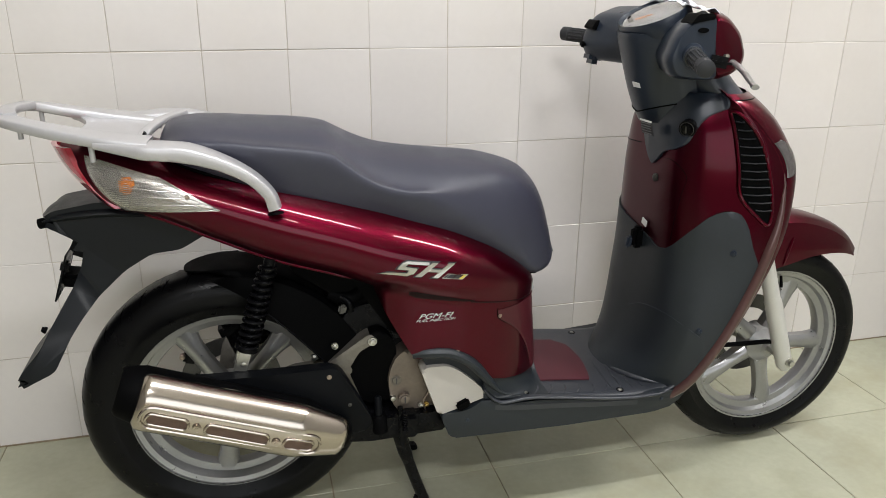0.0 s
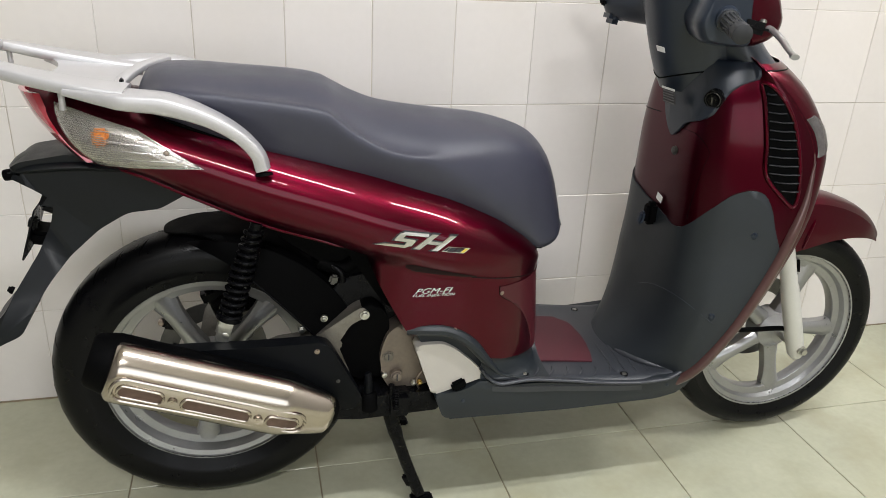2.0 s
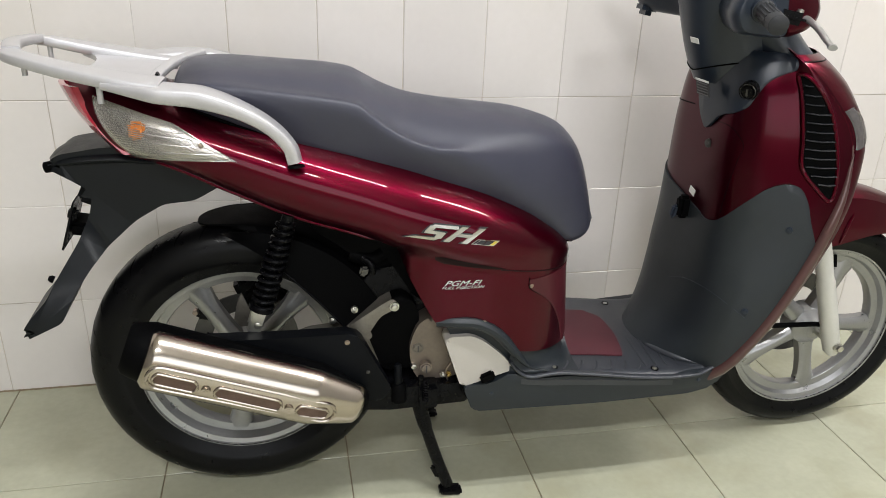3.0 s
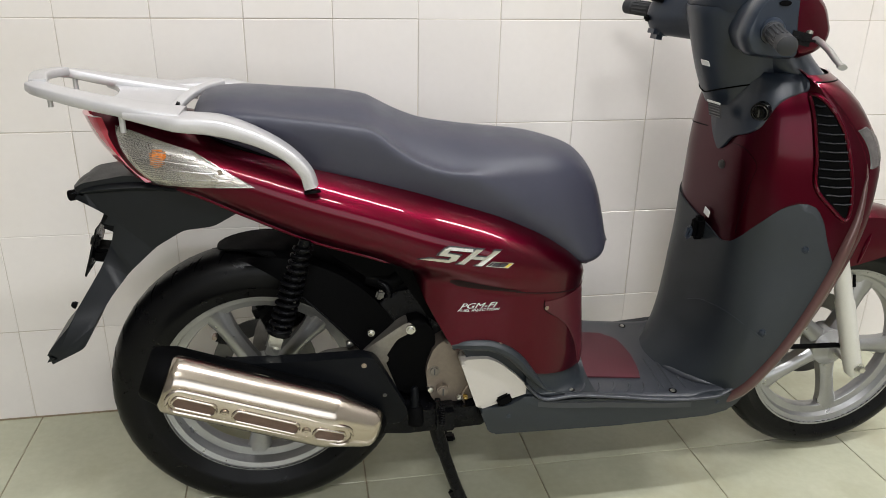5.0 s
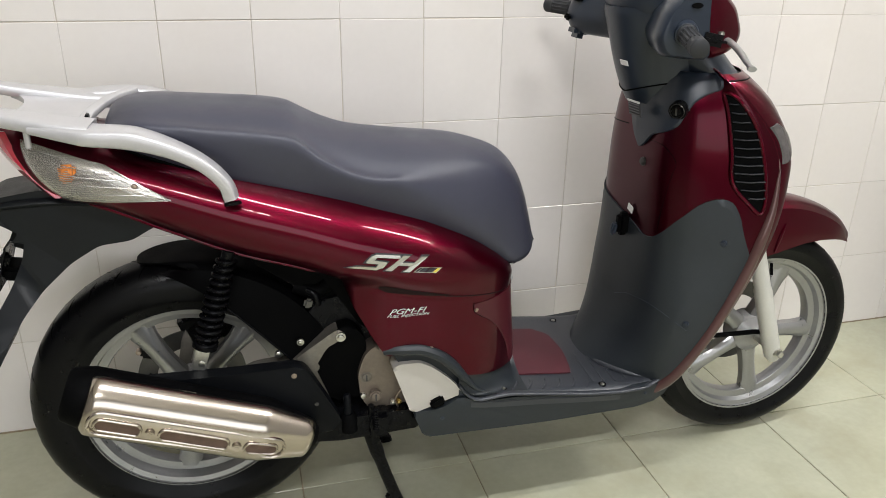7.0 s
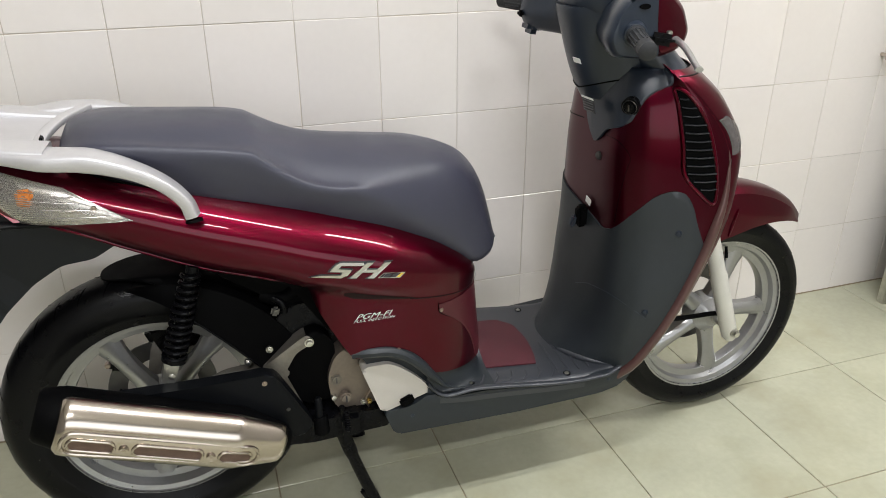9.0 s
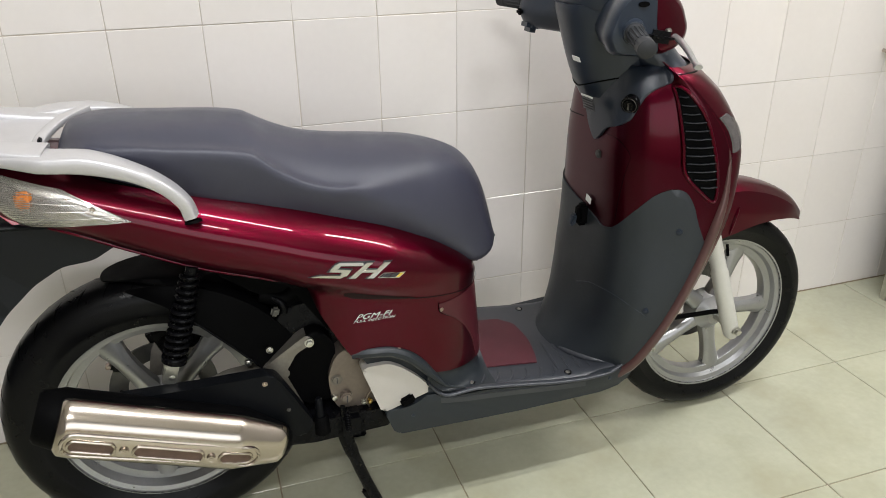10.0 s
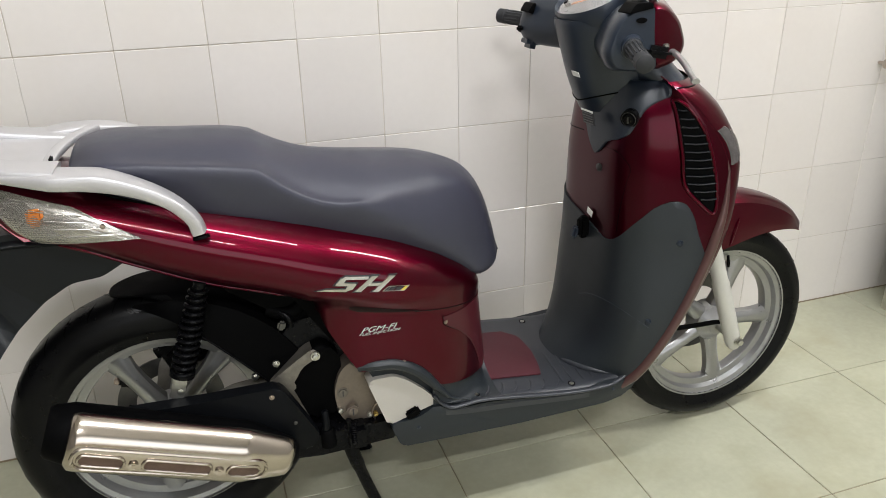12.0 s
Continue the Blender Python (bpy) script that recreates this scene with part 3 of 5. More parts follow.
# handlebar cover: a dark rear shell and a burgundy front shell that meet at a seam
BAR_DARK = [(1.108, 1.090), (1.166, 1.110), (1.169, 1.070), (1.182, 0.982), (1.142, 0.984), (1.090, 0.990), (1.073, 1.024), (1.088, 1.066)]
BAR_RED = [(1.167, 1.110), (1.200, 1.102), (1.231, 1.072), (1.247, 1.031), (1.243, 1.010), (1.225, 0.994), (1.184, 0.981), (1.172, 1.040)]


def bar_section(outline, o, grow, forward, sink):
    """The outline of a bar end, moved forward and enlarged towards the middle of the scooter."""
    cx, cz = 1.165, 1.045
    pts = [(cx + (x - cx) * grow + forward, cz + (z - cz) * grow - (sink if z > 1.08 else 0)) for x, z in outline]
    return [V(x, o, z) for x, z in rounded(pts, 0.013, 4)]


def bar_shell(outline, spread, dome):
    secs = []
    for k in range(49):
        s = math.sin(math.pi * (k / 48 - 0.5))
        a = abs(s)
        mid = 1 - step(0.25, 1.0, a)
        secs.append(bar_section(outline, 0.205 * s, 1.02 - dome * max(0, (a - 0.75) / 0.25) ** 5 + 0.05 * mid, spread * mid, 0.030 * step(0.55, 0.30, a)))
    return loft(bmesh.new(), secs)


housing = P("handlebar_housing", bar_shell(BAR_DARK, 0.055, 0.10), DARK, "dark plastic handlebar housing with switches", angle=50)
P("headlamp_shell", bar_shell(BAR_RED, 0.062, 0.20), RED, "burgundy headlamp shell on the handlebar", angle=50)
P("starter_switch", prism(rounded([(1.112, 1.090), (1.128, 1.108), (1.160, 1.108), (1.164, 1.098), (1.126, 1.092)], 0.003), -0.207, -0.165, 0.002), BLACK, "", housing)
P("switch_well", tube([V(1.140, -0.198, 1.078), V(1.140, -0.2075, 1.078)], 0.011, 18, None, 0.45), BLACK, "", housing)
P("stop_switch", prism(rounded([(1.080, 1.060), (1.092, 1.078), (1.100, 1.078), (1.092, 1.055)], 0.003), 0.155, 0.200, 0.002), BLACK, "", housing)
P("pod_lower", block((0.034, 0.050, 0.030), Matrix.Translation(V(1.102, 0.185, 0.992)) @ pose(0, 0, 0, 0, 10, 0), 0.010), DARK, "", housing)
P("horn_button", block((0.010, 0.022, 0.014), Matrix.Translation(V(1.074, 0.185, 1.022)), 0.004), BLACK, "", housing)
for side in (-1, 1):
    g0, g1 = (V(1.128, -0.190, 1.035), V(1.095, -0.300, 1.017)) if side < 0 else (V(1.112, 0.190, 1.036), V(1.068, 0.290, 1.040))
    d = (g1 - g0).normalized()
    P("grip_collar", tube([g0, g0 + d * 0.020, g0 + d * 0.026, g0 + d * 0.027], [0.023, 0.022, 0.020, 0.016], 24), DARK, "", housing)
    bm = tube([g0, g0 + d * 0.030, g0 + d * 0.032, g1 - d * 0.026, g1 - d * 0.024, g1 - d * 0.003, g1], [0.018, 0.018, 0.0150, 0.0150, 0.0166, 0.0166, 0.012], 24)
    grip = P("handlebar_grip", bm, GRIP, "ribbed dark rubber grip")
    e1 = d.cross(Vector((0, 0, 1))).normalized()
    e2 = e1.cross(d)
    for k in range(14):
        a = 2 * math.pi * k / 14
        off = (math.cos(a) * e1 + math.sin(a) * e2) * 0.0148
        P("ridge", tube([g0 + d * 0.034 + off, g1 - d * 0.030 + off], 0.0018, 6), GRIP, "", grip)
    pts = smooth_line([V(1.198, side * 0.180, 1.024), V(1.212, side * 0.205, 1.018), V(1.206, side * 0.25, 1.006), V(1.192, side * 0.295, 0.993), V(1.180, side * 0.328, 0.987)], 5)
    rr = [0.0088 - 0.0036 * (k / (len(pts) - 1)) for k in range(len(pts))]
    rr[-1], rr[-2] = 0.0075, 0.0080
    lever = P("brake_lever", tube(pts, rr, 12, None, 0.65), ALLOY, "silver brake lever with a ball end")
    P("lever_bracket", block((0.052, 0.034, 0.022), Matrix.Translation(V(1.180, side * 0.204, 1.020)) @ pose(0, 0, 0, 0, 10, side * 12), 0.009), BLACK_METAL, "", lever)
    bolt(V(1.196, side * 0.205, 1.031), (0, 0, 1), 0.005, 0.003, STEEL, lever, "lever_pivot")

# instrument dial under a clear cover, with protective film over the shell
m = Matrix.Translation(V(1.150, 0, 1.090)) @ pose(0, 0, 0, 0, -26, 0)
bm = bmesh.new()
lathe([(0.0, 0.004), (1.0, 0.004), (1.0, -0.02), (0.0, -0.02)], (0, 0, 0), "z", 48, bm, False)
bmesh.ops.transform(bm, matrix=m @ Matrix.Diagonal((0.065, 0.086, 1, 1)), verts=bm.verts[:])
dial = P("instrument_panel", bm, DIAL, "pale instrument dial under a clear cover")
bm = bmesh.new()
lathe([(1.0, -0.02), (1.10, -0.02), (1.10, 0.006), (1.05, 0.014), (1.0, 0.006)], (0, 0, 0), "z", 48, bm)
bmesh.ops.transform(bm, matrix=m @ Matrix.Diagonal((0.065, 0.086, 1, 1)), verts=bm.verts[:])
P("bezel", bm, DARK, "", dial)
for k in range(11):
    a = radians(-30 + 24 * k)
    q = m @ Matrix.Translation((0.050 * math.cos(a), 0.066 * math.sin(a), 0.005)) @ pose(0, 0, 0, 0, 0, math.degrees(a))
    P("dial_mark", block((0.008, 0.002, 0.001), q, 0), INK, "", dial)
P("dial_needle", block((0.040, 0.003, 0.002), m @ Matrix.Translation((-0.012, 0.02, 0.007)) @ pose(0, 0, 0, 0, 0, 130), 0), AMBER, "", dial)
P("dial_button", rod(m @ Vector((-0.03, 0.045, 0.004)), m @ Vector((-0.03, 0.045, 0.016)), 0.006, 14, None, 0.002), BLACK, "", dial)
bm = bmesh.new()
lathe([(0.0, 0.020), (0.5, 0.018), (0.85, 0.012), (1.0, 0.006), (1.0, 0.004), (0.85, 0.010), (0.5, 0.016), (0.0, 0.018)], (0, 0, 0), "z", 48, bm, False)
bmesh.ops.transform(bm, matrix=m @ Matrix.Diagonal((0.067, 0.088, 1, 1)), verts=bm.verts[:])
cover = P("dial_cover", bm, LENS, "", dial)
cover.visible_shadow = False


def film_point(u, v):
    o = -0.185 + 0.27 * u
    a = min(1.0, abs(o) / 0.205)
    x = 1.140 + 0.055 * (1 - a) + 0.050 * v
    return V(x, o, 1.1135 + 0.012 * (1 - a) - 0.030 * max(0, v - 0.45) ** 1.5 + 0.0025 * math.sin(9 * u + 4 * v) + 0.0018 * math.sin(23 * u - 9 * v))


P("protective_film", sheet(film_point, 24, 10, 0.0015, (0, 0, -1)), FILM, "crumpled protective plastic film, its glare put into an opaque pale colour")

# ignition switch, stickers, lock, hook, screws
turned = Matrix.Translation(V(shield_x(0.122, 0.874) - 0.010, -0.122, 0.874)) @ pose(0, 0, 0, 0, 10, 38 + 180)
bm = lathe([(0.0, 0.006), (0.010, 0.006), (0.012, 0.002), (0.018, 0.002), (0.019, -0.02), (0.0, -0.02)], (0, 0, 0), "x", 28, None, False)
bmesh.ops.transform(bm, matrix=turned, verts=bm.verts[:])
key = P("ignition_switch", bm, BLACK_METAL, "black ignition switch with chrome ring")
bm = lathe([(0.0135, 0.003), (0.0145, 0.005), (0.0155, 0.003), (0.0145, 0.002)], (0, 0, 0), "x", 28)
bmesh.ops.transform(bm, matrix=turned, verts=bm.verts[:])
P("switch_ring", bm, DISC, "", key)
P("key_slot", block((0.004, 0.003, 0.014), turned @ Matrix.Translation((0.007, 0, 0)), 0), DISC, "", key)


def on_shield(o, z, lift):
    return V(shield_x(o, z) - lift, o, z)


bolt(on_shield(-0.046, 0.752, 0.002), (-1, -0.25, 0), 0.0068, 0.003, DISC, scooter, "glovebox_lock", 20)
for z in (0.616, 0.436):
    bolt(skin(0.77, z, -1, 0.004), (-1, -0.9, 0), 0.0055, 0.003, DARK, scooter, "panel_screw", 14)
hook = P("bag_hook", block((0.030, 0.026, 0.052), Matrix.Translation(on_shield(-0.008, 0.600, 0.012)), 0.008), BLACK, "black folding bag hook")
P("hook_tongue", block((0.014, 0.018, 0.030), Matrix.Translation(on_shield(-0.008, 0.590, 0.034)) @ pose(0, 0, 0, 0, 12, 0), 0.005), DARK, "", hook)


def sticker(name, place, w, h, mat, turn, label):
    return P(name, block((0.0012, w, h), Matrix.Translation(place) @ turn, 0), mat, label)


sticker("sticker", V(1.1055, -0.032, 0.955), 0.028, 0.011, WHITE, pose(0, 0, 0, 0, -22, 3), "small white sticker")
sticker("sticker", on_shield(-0.022, 0.640, 0.006), 0.022, 0.015, WHITE, pose(0, 0, 0, 14, 0, 0), "small white sticker")
tag = sticker("sticker", V(1.1325, -0.046, 0.866), 0.042, 0.032, INK, pose(0, 0, 0, 0, -14, 6), "dark printed caution sticker")
for k in range(6):
    P("print_line", block((0.0014, 0.034 if k else 0.042, 0.0016 if k else 0.004), Matrix.Translation(V(1.1315 - 0.0012 * (3 - k), -0.046, 0.880 - 0.0054 * k)) @ pose(0, 0, 0, 0, -14, 6), 0), DIAL if k else WHITE, "", tag)
# glovebox seam
seam = [on_shield(o, z, 0.0005) for o, z in ((-0.03, 0.800), (-0.095, 0.802), (-0.122, 0.790), (-0.136, 0.770), (-0.132, 0.74), (-0.124, 0.68), (-0.119, 0.626))]
P("glovebox_seam", tube(smooth_line(seam, 6), 0.0005, 6), BLACK)
seam = [on_shield(o, z, 0.0045) for o, z in ((-0.01, 0.43), (-0.06, 0.452), (-0.12, 0.462), (-0.16, 0.455), (-0.205, 0.425))]
P("lid_seam", tube(smooth_line(seam, 6), 0.0008, 6), DARK)

# lower side panel: its lower edge and half width
L_LOW = [(0.509, 0.580), (0.525, 0.550), (0.547, 0.508), (0.575, 0.457), (0.588, 0.440), (0.645, 0.438), (0.672, 0.430), (0.70, 0.405), (0.745, 0.372), (0.80, 0.358), (0.88, 0.350)]
L_FOLD = [(0.50, 0.594), (0.575, 0.584), (0.637, 0.567), (0.70, 0.555), (0.80, 0.540), (0.88, 0.520)]
L_W = [(0.509, 0.150), (0.545, 0.168), (0.575, 0.178), (0.60, 0.183), (0.674, 0.185), (0.72, 0.181), (0.765, 0.172), (0.81, 0.153), (0.85, 0.118), (0.870, 0.080), (0.878, 0.046)]


# ---- footboard ----
def deck_z(x):
    return tab([(0.72, 0.328), (0.80, 0.317), (0.84, 0.313), (0.90, 0.308), (1.00, 0.297), (1.08, 0.289), (1.13, 0.286), (1.17, 0.290), (1.24, 0.304)], x)


def deck_half(x):
    return tab([(0.70, 0.178), (0.80, 0.186), (0.95, 0.186), (1.10, 0.184), (1.20, 0.178), (1.25, 0.16)], x)


def deck_point(u, v):
    x = 0.735 + 0.50 * u
    s = 2 * v - 1 + (0.22 * v if v > 0.5 else 0) * (2 * v - 1)
    z = deck_z(x) - 0.014 * max(0, (abs(s) - 0.88) / 0.12) ** 2
    return V(x, s * deck_half(x), z)


footboard = P("footboard", sheet(deck_point, 40, 40, 0.012, (0, 0, -1)), GREY_LIT, "dark grey ribbed plastic footboard")
for k in range(7):
    x = 0.855 + 0.034 * k
    line = [V(x + 0.020 * t + 0.006 * math.sin(3 * t), -0.168 + 0.040 * t, deck_z(x + 0.02 * t) + 0.0005) for t in [j / 8 for j in range(9)]]
    P("rib", tube(line, [0.001] + [0.0022] * 7 + [0.001], 8, None, 0.6), GREY_LIT, "", footboard)
for k in range(5):
    x = 1.050 + 0.026 * k
    line = [V(x + 0.012 * t, -0.150 + 0.13 * t, deck_z(x + 0.012 * t) + 0.0005) for t in [j / 8 for j in range(9)]]
    P("rib", tube(line, [0.0015] + [0.003] * 7 + [0.0015], 8, None, 0.6), GREY_LIT, "", footboard)
for x, o in ((0.838, -0.158), (1.066, -0.160), (1.078, 0.140), (0.838, 0.158)):
    P("screw_well", rod(V(x, o, deck_z(x) - 0.004), V(x, o, deck_z(x) + 0.0015), 0.0085, 18), BLACK, "", footboard)
    bolt(V(x - 0.001, o - 0.002, deck_z(x) + 0.002), (0, 0, 1), 0.0040, 0.002, STEEL, footboard, "deck_screw", 14)


def mat_point(u, v):
    x = 0.865 + (tab([(-0.112, 1.012), (-0.08, 1.022), (0.0, 1.034), (0.06, 1.030), (0.09, 1.0)], -0.112 + 0.205 * v) - 0.865) * u
    o = -0.112 + 0.205 * v
    return V(x, o, deck_z(x) + 0.004)


P("rubber_mat", sheet(mat_point, 16, 24, 0.003, (0, 0, -1)), MAT, "dark red rubber mat inlaid in the footboard")

# side skirts
SKIRT = [(0.640, 0.300), (0.662, 0.240), (0.93, 0.233), (1.14, 0.236), (1.196, 0.248), (1.235, 0.300), (1.19, 0.288), (1.06, 0.279), (0.86, 0.306), (0.775, 0.306), (0.74, 0.326), (0.70, 0.305)]
for side in (-1, 1):
    bm = prism(rounded(SKIRT, 0.012), side * 0.150, side * 0.184, 0.006)
    P("side_skirt", bm, GREY, "dark grey plastic side skirt")
    arch = smooth_line([V(0.586, side * 0.168, 0.446), V(0.62, side * 0.180, 0.449), V(0.660, side * 0.183, 0.444), V(0.704, side * 0.185, 0.418), V(0.748, side * 0.186, 0.366), V(0.775, side * 0.186, 0.338), V(0.815, side * 0.184, 0.324)], 6)
    P("skirt_arch", tube(arch, [0.0115] * 20 + [max(0.002, 0.0115 - 0.0008 * k) for k in range(len(arch) - 20)], 10, None, 1.2, (0, 1, 0)), GREY)
    def rise(u, v, side=side):
        x = 0.735 + 0.155 * u
        o0, o1 = 0.184, tab(L_W, x) - 0.004
        w = v ** 3.5
        return V(x, side * (o0 + (o1 - o0) * v), deck_z(x) + (tab(L_LOW, x) + 0.012 - deck_z(x)) * w)
    P("skirt_rise", sheet(rise, 16, 8, 0.004, (0, -side, -0.5)), GREY)
    bm = prism(rounded([(0.600, 0.406), (0.612, 0.414), (0.655, 0.413), (0.680, 0.399), (0.715, 0.368), (0.748, 0.330), (0.637, 0.296)], 0.010), side * 0.135, side * 0.178, 0.009, 4)
    P("cover_frame", prism(rounded([(0.598, 0.442), (0.66, 0.440), (0.70, 0.412), (0.772, 0.332), (0.745, 0.318), (0.70, 0.33), (0.62, 0.40)], 0.008), side * 0.135, side * 0.166, 0.003), GREY)
    P("side_cover", bm, CREAM, "cream plastic side cover")
    P("cover_latch", block((0.030, 0.014, 0.020), Matrix.Translation(V(0.690, side * 0.180, 0.318)) @ pose(0, 0, 0, 0, -24, 0), 0.004), BLACK)
LIP = [(0.735, 0.350), (0.753, 0.326), (0.777, 0.313), (0.83, 0.317), (0.90, 0.309), (1.04, 0.287), (1.108, 0.281), (1.151, 0.281), (1.185, 0.291), (1.205, 0.305), (1.222, 0.326)]
edge = [V(0.735 + 0.485 * t, -(deck_half(0.735 + 0.485 * t) - 0.002), tab(LIP, 0.735 + 0.485 * t)) for t in [k / 44 for k in range(45)]]
P("footboard_lip", tube(edge, [0.0075 * min(1, 0.5 + (44 - k) / 12) for k in range(45)], 12, None, 0.55), GREY_LIT)
for x, z in ((0.70, 0.28), (1.16, 0.268)):
    bolt(V(x, -0.184, z), (0, -1, 0), 0.0035, 0.0015, DARK, scooter, "panel_screw", 12)

# ---- seat ----
S_TOP = [(0.135, 0.888), (0.146, 0.906), (0.165, 0.914), (0.21, 0.917), (0.307, 0.912), (0.40, 0.905), (0.436, 0.8985), (0.447, 0.895), (0.458, 0.889), (0.50, 0.868), (0.545, 0.852), (0.62, 0.839), (0.682, 0.831), (0.75, 0.823), (0.80, 0.811), (0.845, 0.793), (0.882, 0.761), (0.907, 0.712), (0.919, 0.660), (0.925, 0.615)]
S_LOW = [(0.135, 0.860), (0.182, 0.843), (0.248, 0.818), (0.336, 0.786), (0.449, 0.752), (0.557, 0.720), (0.671, 0.678), (0.756, 0.635), (0.815, 0.598), (0.855, 0.577), (0.88, 0.570), (0.905, 0.575), (0.927, 0.600)]
S_W = [(0.135, 0.085), (0.16, 0.115), (0.22, 0.132), (0.35, 0.140), (0.50, 0.148), (0.60, 0.152), (0.70, 0.148), (0.79, 0.134), (0.86, 0.112), (0.908, 0.086), (0.927, 0.055)]
S_S = [(0.135, 0.880), (0.185, 0.897), (0.303, 0.884), (0.410, 0.870), (0.445, 0.861), (0.458, 0.849), (0.50, 0.818), (0.55, 0.794), (0.60, 0.784), (0.68, 0.788), (0.76, 0.784), (0.825, 0.764), (0.872, 0.730), (0.910, 0.67), (0.927, 0.605)]
S_WS = [(0.135, 0.06), (0.20, 0.104), (0.40, 0.112), (0.50, 0.122), (0.60, 0.134), (0.70, 0.122), (0.80, 0.100), (0.880, 0.074), (0.927, 0.035)]
S_C = [(0.135, 0.872), (0.19, 0.884), (0.29, 0.880), (0.39, 0.871), (0.443, 0.866), (0.475, 0.857), (0.515, 0.822), (0.578, 0.790), (0.640, 0.760), (0.723, 0.708), (0.782, 0.668), (0.826, 0.632), (0.87, 0.590), (0.927, 0.597)]


def seat_ring(x):
    """The seat's section: crown, shoulder and side wall."""
    zt, zl, w, zs, ws = tab(S_TOP, x), tab(S_LOW, x), tab(S_W, x), tab(S_S, x), tab(S_WS, x)
    zs = min(zs, zt - 0.004)
    d = zt - zs
    zc = min(max(tab(S_C, x), zl + 0.010), zs - 0.008)
    tuck = 0.016 * min(1, (zc - zl) / 0.05)
    upper = [(0, zt), (0.45 * ws, zt - 0.14 * d), (0.82 * ws, zt - 0.60 * d), (ws, zs), (ws + 0.64 * (w - ws), zs - 0.36 * (zs - zc)), (w, zc), (w - 0.45 * tuck, zc - 0.5 * (zc - zl)), (w - tuck, zl + 0.003)]
    half = smooth_line([(a, 0, b) for a, b in upper], 4)
    for _ in range(10):
        half = half[:1] + [p * 0.5 + (half[k] + half[k + 2]) * 0.25 for k, p in enumerate(half[1:-1])] + half[-1:]
    half.append(Vector((w - tuck - 0.003, 0, zl)))
    ring = [V(x, -p.x, p.z) for p in half[::-1]] + [V(x, p.x, p.z) for p in half[1:]]
    for k in range(1, 8):
        ring.append(V(x, w * 0.97 * (1 - 2 * k / 8), zl - 0.010))
    return ring


xs = [0.135, 0.139, 0.146, 0.156] + [0.17 + 0.0152 * k for k in range(45)] + [0.850, 0.860, 0.870, 0.880, 0.890, 0.899, 0.907, 0.914, 0.920, 0.924, 0.927]
seat = P("seat", loft(bmesh.new(), [seat_ring(x) for x in xs]), SEAT, "two-step dark grey vinyl seat", angle=60)
for side in (-1, 1):
    line = [V(x, side * (tab(S_W, x) - 0.024), tab(S_LOW, x) - 0.003) for x in [0.15 + 0.0220 * k for k in range(34)]]
    P("seat_base", tube(line, 0.006, 8), BLACK, "", seat)

# ---- tail body ----
B_TOP = [(-0.035, 0.888), (0.03, 0.884), (0.13, 0.868), (0.235, 0.842), (0.336, 0.815), (0.449, 0.785), (0.557, 0.755), (0.671, 0.715), (0.756, 0.672), (0.825, 0.622), (0.855, 0.590), (0.870, 0.568), (0.878, 0.550)]
B_LOW = [(-0.035, 0.862), (0.0, 0.800), (0.046, 0.755), (0.108, 0.742), (0.218, 0.692), (0.336, 0.640), (0.441, 0.608), (0.529, 0.572), (0.60, 0.548), (0.70, 0.530), (0.80, 0.522), (0.86, 0.526), (0.878, 0.538)]
B_W = [(-0.035, 0.050), (0.0, 0.092), (0.05, 0.118), (0.12, 0.138), (0.2, 0.152), (0.3, 0.168), (0.45, 0.192), (0.55, 0.203), (0.65, 0.203), (0.74, 0.188), (0.80, 0.162), (0.84, 0.135), (0.862, 0.108), (0.872, 0.080), (0.878, 0.050)]
B_UP, B_N = 2.15, 2.9     # roundness above and below the widest line


def body_o(x, z):
    """Half width of the tail body at a length and height."""
    zt, zl, w = tab(B_TOP, x), tab(B_LOW, x), tab(B_W, x)
    zm = zt * 0.45 + zl * 0.55
    q, n = min(1, abs(z - zm) / ((zt - zl) * (0.55 if z > zm else 0.45))), B_UP if z > zm else B_N
    return w * max(0.0, 1 - q ** n) ** (1 / n)


def panel_o(x, z):
    """Half width below the widest line: the cowl folds in to the side panel."""
    fold = tab(L_FOLD, x)
    w, wl = tab(B_W, x), tab(L_W, x)
    return wl + (w - wl) * step(fold - 0.012, fold + 0.040, z)


def cowl_half(x):
    """Half section of cowl and side panel, from the top's middle to the lower edge and back inside."""
    zt, zl, w = tab(B_TOP, x), tab(B_LOW, x), tab(B_W, x)
    zm, low, t = zt * 0.45 + zl * 0.55, tab(L_LOW, x), step(0.500, 0.530, x)
    rows = []
    for k in range(18):
        a = math.pi / 2 * (1 - k / 18)
        rows.append((w * max(0.0, math.cos(a)) ** (2 / B_UP), zm + (zt - zm) * math.sin(a) ** (2 / B_UP)))
    for k in range(61):
        v = k / 60
        a = math.pi / 2 * v
        so, sz = w * max(0.0, math.cos(a)) ** (2 / B_N), zm - (zm - zl) * math.sin(a) ** (2 / B_N)
        pz = zm + (low - zm) * v
        rows.append((so + (panel_o(x, pz) - so) * t, sz + (pz - sz) * t))
    o, z = rows[-1]
    rows += [(max(0.0, o - 0.004), z), (max(0.0, o - 0.012) * 0.9, z + (zm - z) * 0.9 * t)]
    return rows


def cowl_ring(x):
    half = cowl_half(x)
    lean = step(0.70, 0.878, x) * 0.014
    both = [(-o, z) for o, z in half] + [(o, z) for o, z in half[:0:-1]]
    return [V(x + lean * min(1, max(0, (0.52 - z) / 0.16)), o, z) for o, z in both]


